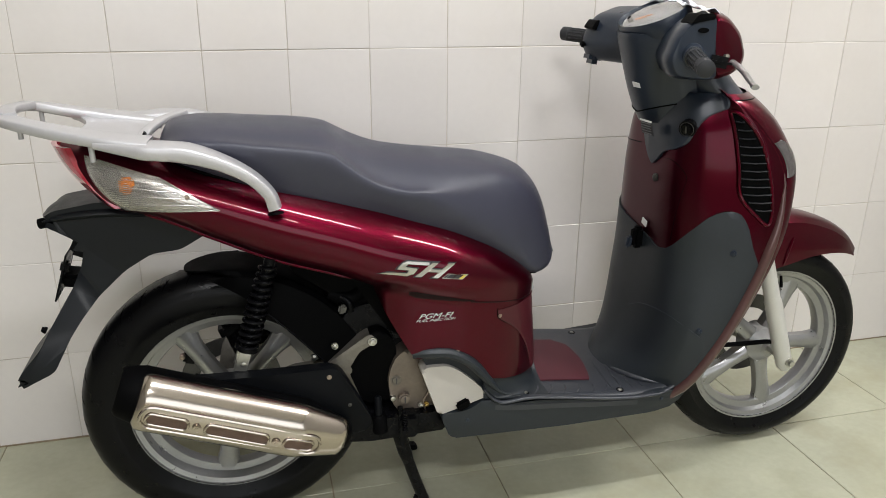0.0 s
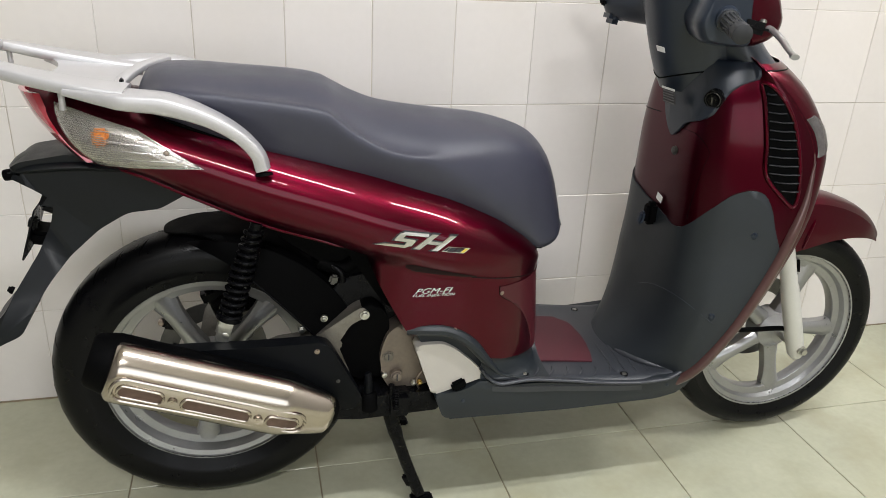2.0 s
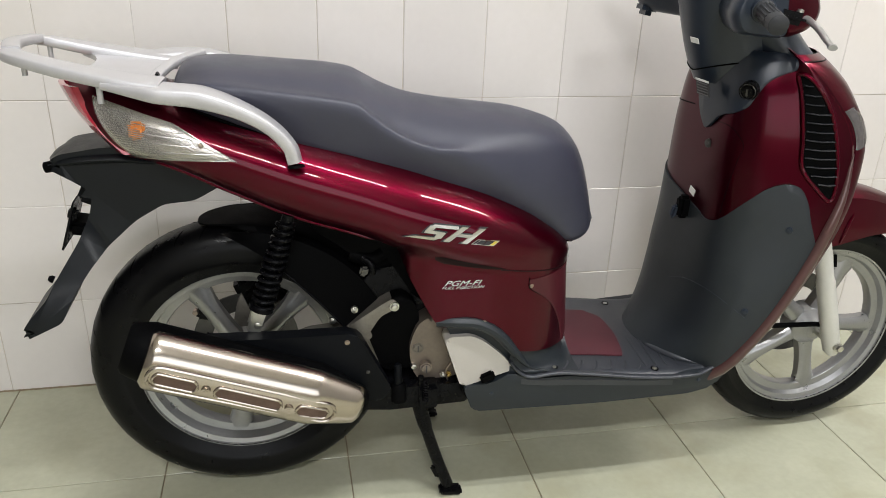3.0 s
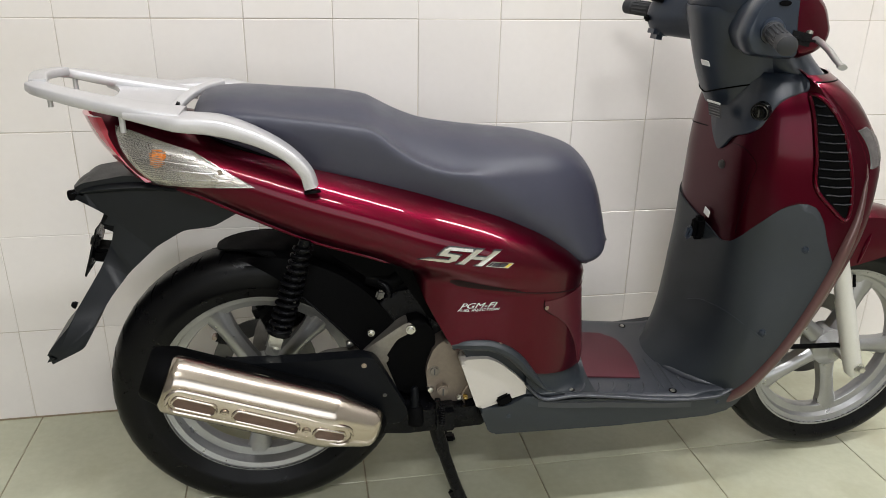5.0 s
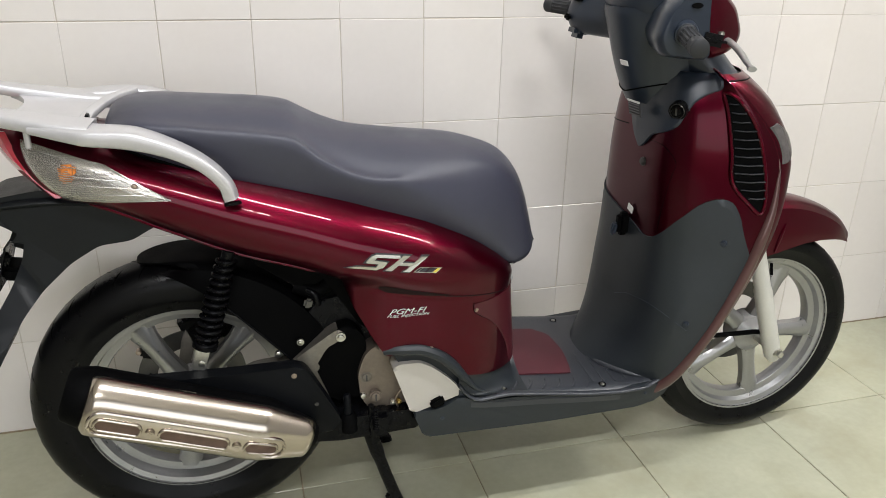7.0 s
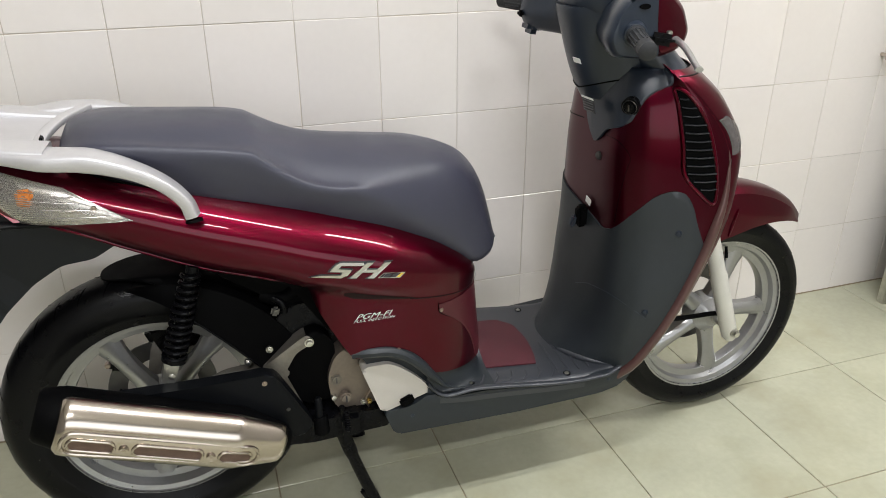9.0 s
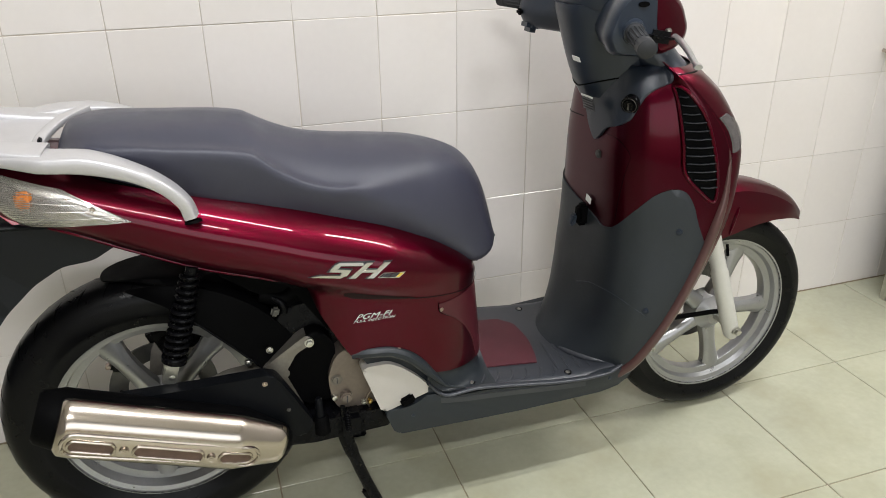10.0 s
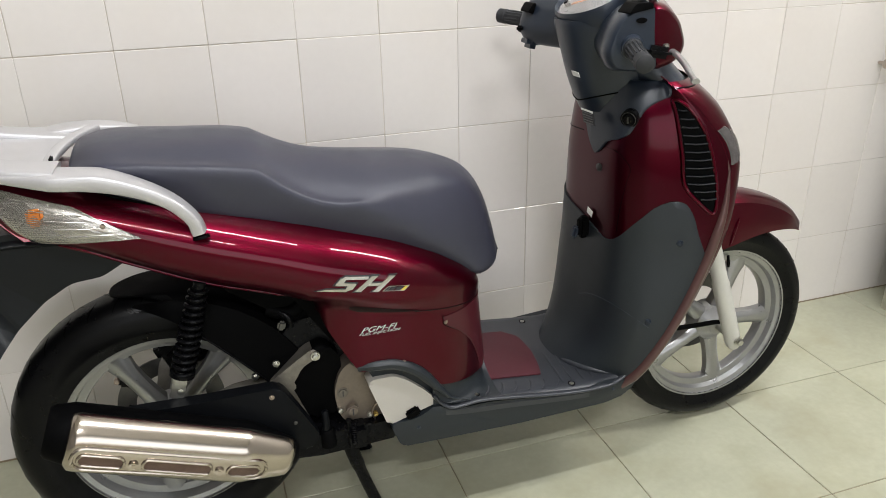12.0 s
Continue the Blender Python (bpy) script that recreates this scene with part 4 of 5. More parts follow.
xs = [-0.035 + 0.0062 * k for k in range(143)] + [0.851, 0.856, 0.861, 0.866, 0.870, 0.874, 0.878]
P("tail_cowl", loft(bmesh.new(), [cowl_ring(x) for x in xs]), RED, "glossy burgundy tail cowl and lower side panels", angle=60)
for side in (-1, 1):
    bolt(V(0.674, side * (panel_o(0.674, 0.446) + 0.001), 0.446), (0, side, 0), 0.0040, 0.002, CHROME_DULL, scooter, "panel_screw", 12)
    bolt(V(0.768, side * (panel_o(0.768, 0.512) + 0.001), 0.512), (0.3, side, 0), 0.0034, 0.002, CHROME_DULL, scooter, "panel_screw", 12)
seam = smooth_line([V(x, -(panel_o(x, z) + 0.0006), z) for x, z in ((0.762, 0.530), (0.763, 0.510), (0.775, 0.498), (0.800, 0.480), (0.825, 0.446), (0.838, 0.40))], 6)
P("panel_seam", tube(seam, 0.0008, 6), BLACK)
# flat strip on the skin; the groove's shade is only its dark colour
rows = []
for k in range(25):
    x = 0.574 + 0.136 * k / 24
    high = 0.0075 * (1 - k / 24) ** 0.7 * min(1, 0.4 + k / 4) + 0.0006
    rows.append([V(x, -(panel_o(x, z) + 0.0008), z) for z in [0.585 - 0.028 * k / 24 + high * q for q in (-1, -0.5, 0, 0.5, 1)]])
P("air_slot", loft(bmesh.new(), rows, False, False), SLIT, "narrow flat strip under the cowl's fold, a groove's shade in its colour")
line = [V(x, -(panel_o(x, z) + 0.0002), z) for x, z in [(0.70 + 0.165 * k / 12, 0.556 - 0.030 * k / 12) for k in range(13)]]
P("fold_joint", tube(line, 0.0012, 6), SLIT)


def front_panel(u, v):
    """The matt panel round the front of the body, under the cowl's nose, from side to side."""
    z = 0.352 + 0.174 * v
    x0 = tab([(0.352, 0.850), (0.40, 0.842), (0.446, 0.825), (0.48, 0.800), (0.498, 0.778), (0.51, 0.766), (0.527, 0.764)], z)
    s, t = (1 if u > 0.5 else -1), abs(2 * u - 1)
    lean = 0.014 * min(1, max(0, (0.52 - z) / 0.16))
    if t > 0.25:
        x = 0.878 - (0.878 - x0) * (t - 0.25) / 0.75
        return V(x + lean * step(0.70, 0.878, x) + 0.0015 * (1 - t), s * (panel_o(x, z) + 0.0016), z)
    return V(0.878 + lean + 0.0035 + 0.004 * (1 - (t / 0.25) ** 2), s * panel_o(0.878, z) * t / 0.25, z)


P("front_panel", sheet(front_panel, 64, 20, 0.002, (-1, 0, 0)), PANEL, "matt burgundy panel under the seat nose", angle=60)
P("fuel_flap", prism(rounded([(0.845, 0.575), (0.872, 0.555), (0.884, 0.515), (0.872, 0.500), (0.866, 0.53)], 0.006), -0.065, 0.065, 0.006), SILVER, "silver flap under the seat nose")
P("body_core", prism(rounded([(0.20, 0.70), (0.46, 0.61), (0.56, 0.45), (0.84, 0.38), (0.84, 0.55), (0.5, 0.70), (0.2, 0.80)], 0.02), -0.09, 0.09, 0.01), BLACK)

# rolled lip along the cowl's lower edge
for side in (-1, 1):
    line = []
    for k in range(24):
        x = 0.10 + 0.016 * k
        z = tab(B_LOW, x) + 0.012
        line.append(V(x, side * (body_o(x, z) + 0.001), z))
    P("cowl_lip", tube(line, [0.002] + [0.004] * 22 + [0.001], 8), RED)

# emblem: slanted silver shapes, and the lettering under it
def on_body(x, z, lift):
    return V(x, -(body_o(x, z) + lift), z)


def emblem_bar(points, mat, lift=0.0035, name="emblem_bar"):
    """A flat raised shape on the cowl from points (along, up) in emblem units."""
    bm = bmesh.new()
    def place(a, b, li):
        x = 0.514 + a * 1.18 + b * 0.92
        z = 0.640 - a * 0.19 + b * 0.64
        return on_body(x, z, li)
    top = [bm.verts.new(place(a, b, lift)) for a, b in points]
    low = [bm.verts.new(place(a, b, 0.0002)) for a, b in points]
    n = len(points)
    bm.faces.new(top), bm.faces.new(low[::-1])
    for k in range(n):
        bm.faces.new((top[k], low[k], low[(k + 1) % n], top[(k + 1) % n]))
    return P(name, bm, mat)


for bar in ([(0.000, 0.000), (0.044, 0.000), (0.048, 0.007), (0.010, 0.006)], [(0.040, 0.004), (0.050, 0.006), (0.046, 0.020), (0.034, 0.020)],
            [(0.016, 0.016), (0.046, 0.015), (0.044, 0.021), (0.014, 0.024)], [(0.014, 0.020), (0.024, 0.020), (0.022, 0.034), (0.012, 0.034)], [(0.013, 0.031), (0.058, 0.031), (0.052, 0.038), (0.016, 0.038)],
            [(0.058, 0.000), (0.068, 0.000), (0.068, 0.038), (0.058, 0.038)], [(0.068, 0.015), (0.086, 0.015), (0.086, 0.022), (0.068, 0.022)], [(0.086, 0.000), (0.096, 0.000), (0.096, 0.038), (0.086, 0.038)]):
    mx, mz = sum(p[0] for p in bar) / 4, sum(p[1] for p in bar) / 4
    emblem_bar([(mx + (a - mx) * 1.06 + math.copysign(0.0016, a - mx), mz + (b - mz) * 1.06 + math.copysign(0.0020, b - mz)) for a, b in bar], INK, 0.0012, "emblem_edge")
    emblem_bar(bar, STEEL)
emblem_bar([(0.103, -0.001), (0.139, -0.001), (0.139, 0.0125), (0.103, 0.0125)], STEEL, 0.0010, "emblem_edge")
for k, (a0, a1) in enumerate(((0.1045, 0.1075), (0.1095, 0.1185), (0.1205, 0.1300), (0.1320, 0.1370))):
    emblem_bar([(a0, 0.001), (a1, 0.001), (a1, 0.0105), (a0, 0.0105)], YELLOW if k == 3 else INK, 0.0016, "emblem_mark")


def lettering(body, size, x, z, slope):
    data = bpy.data.curves.new("lettering", "FONT")
    data.body, data.size, data.shear, data.extrude = body, size, 0.45, 0.0
    ob = bpy.data.objects.new("lettering", data)
    scene.collection.objects.link(ob)
    bpy.context.view_layer.update()
    me = bpy.data.meshes.new_from_object(ob.evaluated_get(bpy.context.evaluated_depsgraph_get()))
    bpy.data.objects.remove(ob)
    bm = bmesh.new()
    bm.from_mesh(me)
    for v in bm.verts:
        xx, zz = x + 1.46 * v.co.x, z + v.co.y + slope * v.co.x
        v.co = V(xx, -(panel_o(xx, zz) + 0.0014), zz)
    return P("lettering", bm, WHITE, "white slanted lettering")


lettering("PGM-FI", 0.0152, 0.592, 0.528, 0.0)
lettering("FUEL INJECTION", 0.0074, 0.588, 0.5215, 0.0)

# tail lamp and rear turn lamps
def tail_point(u, v):
    s = 2 * u - 1
    z = 0.772 + (0.878 - 0.772) * v
    x = 0.016 - 0.074 * v + 0.035 * abs(s) ** 2.5 - 0.010 * math.sin(math.pi * v)
    return V(x, s * tab([(0, 0.112), (0.5, 0.098), (1, 0.075)], v), z)


P("tail_lamp", sheet(tail_point, 28, 20, 0.010, (1, 0, 0)), TAIL, "red tail lamp lens")


def turn_point(side, lift):
    def fn(u, v):
        x0, z0 = 0.008 + 0.060 * (1 - v) - 0.014 * math.sin(math.pi * v), 0.766 + 0.100 * v
        x1, z1 = 0.236 - 0.100 * v, 0.769 + 0.060 * v
        x, z = x0 + (x1 - x0) * u, z0 + (z1 - z0) * u
        edge = 1 - max(abs(2 * u - 1), abs(2 * v - 1)) ** 8
        return V(x, side * (max(body_o(x, z), tab(B_W, x) * 0.82) + lift * edge + 0.001), z)
    return fn


for side in (-1, 1):
    lamp = P("turn_lamp", sheet(turn_point(side, 0.002), 24, 12, 0.004, (0, -side, 0)), REFLECTOR, "clear ribbed rear turn lamp with an amber bulb")
    lens = P("lens", sheet(turn_point(side, 0.014), 24, 12, 0.003, (0, -side, 0)), LENS, "", lamp)
    lens.visible_shadow = False
    P("bulb", block((0.026, 0.012, 0.030), Matrix.Translation(V(0.080, side * (body_o(0.078, 0.80) + 0.004), 0.818)), 0.005), AMBER, "amber bulb", lamp)
    for k in range(20):
        v = 0.05 + 0.045 * k
        fn = turn_point(side, 0.0115)
        line = [fn(0.10 + (0.34 + 0.5 * (k % 4 == 0)) * t, v) for t in [j / 10 for j in range(11)]]
        P("lens_rib", tube(line, 0.0009, 6), REFLECTOR, "", lamp)
    bolt(turn_point(side, 0.014)(0.93, 0.45), (0, side, 0), 0.0032, 0.0015, CHROME_DULL, scooter, "lens_screw", 12)

# ---- luggage rack ----
def bar_between(points, widths, heights, name, mat, label=""):
    secs = []
    ps = smooth_line(points, 6)
    n = len(ps)
    for k, p in enumerate(ps):
        t = k / (n - 1)
        w, h = np.interp(t, np.linspace(0, 1, len(widths)), widths), np.interp(t, np.linspace(0, 1, len(heights)), heights)
        d = (ps[min(k + 1, n - 1)] - ps[max(k - 1, 0)]).normalized()
        side = d.cross(Vector((0, 0, 1))).normalized()
        top = side.cross(d)
        secs.append([p + side * w * math.copysign(abs(math.cos(a)) ** 0.34, math.cos(a)) + top * h * math.copysign(abs(math.sin(a)) ** 0.34, math.sin(a)) for a in [2 * math.pi * j / 20 for j in range(20)]])
    return P(name, loft(bmesh.new(), secs), mat, label, angle=60)


for side in (-1, 1):
    up = 0.012 if side > 0 else 0.0
    bar_between([V(0.331, side * 0.175, 0.772), V(0.322, side * 0.173, 0.800), V(0.292, side * 0.168, 0.832), V(0.245, side * 0.160, 0.858 + up), V(0.185, side * 0.148, 0.876 + up), V(0.12, side * 0.138, 0.882 + up), V(0.04, side * 0.126, 0.894)],
                [0.013, 0.015, 0.018, 0.022, 0.028, 0.034, 0.024], [0.011, 0.0105, 0.0105, 0.012, 0.015, 0.013, 0.006], "grab_rail", SILVER, "silver painted cast grab rail")
    bar_between([V(0.125, side * 0.120, 0.887), V(0.06, side * 0.116, 0.896), V(-0.02, side * 0.106, 0.911), V(-0.085, side * 0.092, 0.926), V(-0.112, side * 0.072, 0.932)],
                [0.038, 0.034, 0.027, 0.021, 0.016], [0.011, 0.011, 0.010, 0.009, 0.008], "rack_arm", SILVER, "silver painted luggage rack arm")
    P("rack_foot", tube([V(0.3315, side * 0.175, 0.7665), V(0.332, side * 0.176, 0.762)], [0.0135, 0.0150], 18), BLACK)
    P("rack_pin", rod(V(-0.088, side * 0.08, 0.930), V(-0.088, side * 0.08, 0.898), 0.0045, 10), SILVER)
    P("rack_pin", rod(V(0.030, side * 0.125, 0.890), V(0.030, side * 0.125, 0.862), 0.005, 10), SILVER)
bar_between([V(-0.105, -0.07, 0.9345), V(-0.118, -0.02, 0.937), V(-0.118, 0.02, 0.937), V(-0.105, 0.07, 0.9345)], [0.014, 0.014], [0.008, 0.008], "rack_end", SILVER)


def rack_plate(u, v):
    s = 2 * v - 1
    x = -0.040 * abs(s) ** 2.5 + (0.112 + 0.040 * abs(s) ** 2.5) * u
    return V(x, s * 0.105, 0.909 - 0.013 * u - 0.005 * (1 - s * s))


bar_between([V(0.104, -0.090, 0.884), V(0.112, -0.03, 0.894), V(0.135, 0.03, 0.904), V(0.17, 0.09, 0.908)], [0.010, 0.010], [0.006, 0.006], "rack_bridge", SILVER)
P("rack_plate", sheet(rack_plate, 12, 20, 0.010, (0, 0, -1)), SILVER, "silver rack plate")
P("rack_bracket", block((0.005, 0.020, 0.030), Matrix.Translation(V(0.114, -0.066, 0.886)) @ pose(0, 0, 0, 0, -14, 0), 0.002), MATT)

# ---- rear mudguard and number plate carrier ----
EXT = [(-0.086, 0.735), (-0.084, 0.748), (-0.066, 0.760), (0.010, 0.772), (0.10, 0.757), (0.21, 0.702), (0.150, 0.669), (0.096, 0.664), (0.046, 0.635), (-0.007, 0.587), (-0.045, 0.540), (-0.078, 0.492), (-0.108, 0.434), (-0.150, 0.414), (-0.176, 0.402), (-0.180, 0.418), (-0.170, 0.436), (-0.128, 0.484), (-0.106, 0.522), (-0.056, 0.598), (-0.030, 0.650), (-0.020, 0.690), (-0.050, 0.712)]
guard = P("rear_mudguard", prism(rounded(EXT, 0.012), -0.062, 0.062, 0.020, 4), CARRIER, "dark rear mudguard and plate carrier", angle=75)
P("hood", tube(smooth_line([V(-0.094, 0, 0.738), V(-0.070, 0, 0.744), V(-0.02, 0, 0.750), V(0.05, 0, 0.750), V(0.12, 0, 0.735)], 4), [0.012, 0.028, 0.044, 0.056, 0.064, 0.068, 0.070, 0.071, 0.072, 0.072, 0.072, 0.072, 0.072, 0.070, 0.066, 0.060, 0.050], 24, None, 0.22), CARRIER, "", guard)
P("plate_lamp", block((0.045, 0.07, 0.035), Matrix.Translation(V(-0.030, 0, 0.672)) @ pose(0, 0, 0, 0, 25, 0), 0.008), MATT, "black number plate lamp")
P("plate_bracket", prism([(-0.090, 0.578), (-0.087, 0.577), (-0.056, 0.668), (-0.059, 0.669)], -0.05, 0.05), BLACK_METAL)
P("bracket_clip", block((0.034, 0.06, 0.026), Matrix.Translation(V(-0.062, 0, 0.608)) @ pose(0, 0, 0, 0, 10, 0), 0.006), BLACK)
P("bracket_clip", block((0.016, 0.02, 0.022), Matrix.Translation(V(-0.066, -0.03, 0.640)) @ pose(0, 0, 0, 0, 18, 0), 0.004), BLACK_METAL)
P("reflector_stub", rod(V(-0.072, -0.05, 0.738), V(-0.094, -0.05, 0.734), 0.010, 12, None, 0.003), BLACK)
bolt(V(-0.122, -0.03, 0.512), (-1, 0, 0.5), 0.005, 0.006, BLACK, scooter, "carrier_bolt", 10)


def hugger(u, v):
    s = 2 * v - 1
    th = radians(18 + (85 - 20 * abs(s) ** 3) * u)
    end = min(1, (1 - u) / 0.14) ** 0.5
    r = 0.309 - 0.024 * end * max(0, (abs(s) - 0.70) / 0.30) ** 1.5
    return V(RX + r * math.cos(th), -(0.064 + 0.018 * end) * s, RZ + r * math.sin(th))


P("inner_guard", prism(rounded([(0.350, 0.615), (0.360, 0.650), (0.46, 0.640), (0.57, 0.580), (0.55, 0.490), (0.50, 0.500), (0.44, 0.548)], 0.012), -0.075, 0.075, 0.006), BLACK, "black inner guard above the rear wheel")
P("wheel_hugger", sheet(hugger, 30, 16, 0.003, (0, 0, -1)), BLACK, "black inner mudguard over the rear wheel")


def hugger_side(u, v):
    th = radians(12 + 82 * u)
    r0 = 0.222 + 0.055 * abs(2 * u - 0.7) ** 2
    r = r0 + (0.306 - r0) * v
    return V(RX + r * math.cos(th), -0.088 - 0.025 * (1 - v), RZ + r * math.sin(th))


P("hugger_side", sheet(hugger_side, 30, 8, 0.003, (0, 1, 0)), BLACK)
P("hugger_rim", tube([hugger_side(k / 30, 0.0) + Vector((0, -0.002, 0)) for k in range(23)], 0.0024, 8), BLACK_METAL)
for x, z in ((0.389, 0.433), (0.432, 0.454)):
    bolt(V(x, -0.116, z), (0, -1, 0), 0.0052, 0.005, STEEL, scooter, "cover_bolt")

# ---- rear shock absorber ----
for side in (-1, 1):
    a, b = V(0.316, side * 0.125, 0.660), V(0.250, side * 0.128, 0.452)
    d = (b - a).normalized()
    shock = P("shock_absorber", rod(a, b, 0.011, 16), BLACK_METAL, "black coil-over rear shock absorber")
    n1 = d.cross(Vector((0, 1, 0))).normalized()
    n2 = d.cross(n1)
    coil = []
    turns, L = 12.5, (b - a).length * 0.80
    for k in range(int(turns * 16) + 1):
        t = k / (turns * 16)
        an = 2 * math.pi * turns * t
        coil.append(a + d * (0.015 + L * t) + (0.0145 + 0.0045 * min(1, 2.2 * t)) * (math.cos(an) * n1 + math.sin(an) * n2))
    P("spring", tube(coil, 0.0040, 8), BLACK_METAL, "", shock)
    P("spring_seat", tube([a + d * (L + 0.012), a + d * (L + 0.020), a + d * (L + 0.022)], [0.0235, 0.0235, 0.017], 24), BLACK_METAL, "", shock)
    lug = Matrix.Translation(b + Vector((0, 0, 0.010))) @ pose(0, 0, 0, 0, 18, 0)
    fork_bm = block((0.030, 0.034, 0.014), lug @ Matrix.Translation((0, 0, 0.016)), 0.004)
    for e in (-1, 1):
        block((0.026, 0.007, 0.046), lug @ Matrix.Translation((0, e * 0.0135, -0.006)), 0.003, 2, fork_bm)
    P("clevis", fork_bm, STEEL, "chrome fork", shock)
    bolt(b + Vector((0.0, side * 0.012, -0.004)), (0, side, 0), 0.007, 0.006, STEEL, scooter, "shock_bolt")

# ---- engine and swing arm ----
engine = P("engine", prism(rounded([(0.40, 0.40), (0.44, 0.33), (0.48, 0.275), (0.60, 0.262), (0.68, 0.29), (0.72, 0.36), (0.68, 0.46), (0.58, 0.54), (0.46, 0.52)], 0.03), -0.085, 0.10, 0.012), BLACK_METAL, "black engine block")
P("engine_cover", prism(rounded([(0.448, 0.400), (0.464, 0.335), (0.520, 0.300), (0.555, 0.33), (0.560, 0.45), (0.525, 0.485), (0.480, 0.460)], 0.028, 5), -0.118, -0.06, 0.012, 3), BLACK, "black plastic fan cover", engine)
P("crankcase_cover", prism(rounded([(0.538, 0.372), (0.556, 0.422), (0.590, 0.440), (0.620, 0.395), (0.652, 0.315), (0.62, 0.278), (0.565, 0.285), (0.545, 0.315)], 0.022, 5), -0.130, -0.06, 0.012, 3), BRONZE, "stained bronze-grey crankcase cover", engine)
bolt(V(0.556, -0.130, 0.366), (0, -1, 0), 0.0088, 0.004, CAST, engine, "cover_plug", 20)
P("plug_slot", block((0.0022, 0.002, 0.013), Matrix.Translation(V(0.556, -0.1342, 0.366)), 0), INK, "", engine)
P("cap_slot", block((0.0026, 0.002, 0.015), Matrix.Translation(V(0.572, -0.1462, 0.325)), 0), INK, "", engine)
P("cap_boss", rod(V(0.572, -0.125, 0.325), V(0.572, -0.141, 0.325), 0.0125, 20, None, 0.003), BRONZE, "", engine)
bolt(V(0.572, -0.140, 0.325), (0, -1, 0), 0.0095, 0.006, BRONZE, engine, "oil_cap", 20)
bolt(V(0.608, -0.136, 0.303), (0, -1, 0), 0.0045, 0.006, STEEL, engine, "hose_clip")
bolt(V(0.620, -0.136, 0.302), (0, -1, 0), 0.0045, 0.006, BRASS, engine, "hose_clip")
P("cable", tube(smooth_line([V(0.640, -0.135, 0.345), V(0.622, -0.142, 0.332), V(0.612, -0.142, 0.312), V(0.618, -0.140, 0.292)], 6), 0.0022, 8), CHROME_DULL, "", engine)
P("switch_bolt", rod(V(0.548, -0.120, 0.326), V(0.548, -0.138, 0.326), 0.006, 12, None, 0.002), STEEL, "", engine)
P("guard_block", block((0.055, 0.04, 0.060), Matrix.Translation(V(0.575, -0.145, 0.268)), 0.010), BLACK_METAL, "", engine)
P("hose_clip", block((0.016, 0.012, 0.020), Matrix.Translation(V(0.452, -0.10, 0.528)) @ pose(0, 0, 0, 0, 15, 0), 0.004), DISC, "", engine)
P("air_hose", tube(smooth_line([V(0.43, -0.06, 0.55), V(0.47, -0.07, 0.54), V(0.50, -0.07, 0.555)], 6), 0.016, 14), BLACK, "", engine)
P("hose_elbow", tube(smooth_line([V(0.452, -0.075, 0.545), V(0.468, -0.085, 0.535), V(0.470, -0.085, 0.515)], 5), 0.008, 12), BLACK_METAL, "", engine)
P("breather_cap", tube([V(0.512, -0.15, 0.345), V(0.513, -0.15, 0.342), V(0.514, -0.15, 0.300)], [0.005, 0.0075, 0.0095], 18), MATT, "", engine)
P("breather_body", tube([V(0.514, -0.15, 0.302), V(0.515, -0.15, 0.296), V(0.516, -0.15, 0.262)], [0.012, 0.016, 0.017], 18), BLACK, "", engine)
P("lower_frame", prism(rounded([(0.42, 0.300), (0.50, 0.292), (0.66, 0.292), (0.66, 0.246), (0.50, 0.241), (0.42, 0.250)], 0.008), -0.155, 0.15, 0.006), BLACK_METAL, "black lower frame")
ARM = [(0.508, 0.476), (0.492, 0.468), (0.405, 0.410), (0.345, 0.405), (0.28, 0.380), (0.21, 0.335), (0.19, 0.300), (0.23, 0.275), (0.30, 0.320), (0.38, 0.362), (0.425, 0.380), (0.445, 0.368), (0.471, 0.312), (0.484, 0.262), (0.494, 0.262), (0.486, 0.315), (0.457, 0.396), (0.482, 0.437), (0.519, 0.456)]
P("swing_arm", prism(rounded(ARM, 0.010), -0.120, -0.080, 0.006), CAST, "weathered cast aluminium swing arm")
bolt(V(0.509, -0.100 - 0.022, 0.459), (0, -1, 0), 0.0070, 0.008, STEEL, scooter, "arm_bolt")
P("rear_axle", rod(V(RX, -0.125, RZ), V(RX, 0.10, RZ), 0.009, 12), STEEL)
P("stand_spring_post", rod(V(0.560, -0.150, 0.312), V(0.560, -0.150, 0.255), 0.006, 12), BLACK_METAL)
coil = [V(0.566 + 0.0045 * math.cos(2 * math.pi * 8 * t), -0.172 + 0.0045 * math.sin(2 * math.pi * 8 * t), 0.312 - 0.045 * t) for t in [k / 96 for k in range(97)]]
P("stand_spring", tube(coil, 0.0016, 6), BLACK_METAL)

# ---- centre stand ----
stand = P("centre_stand", rod(V(0.555, -0.13, 0.242), V(0.555, 0.13, 0.242), 0.014, 16), BLACK_METAL, "black steel centre stand, folded down")
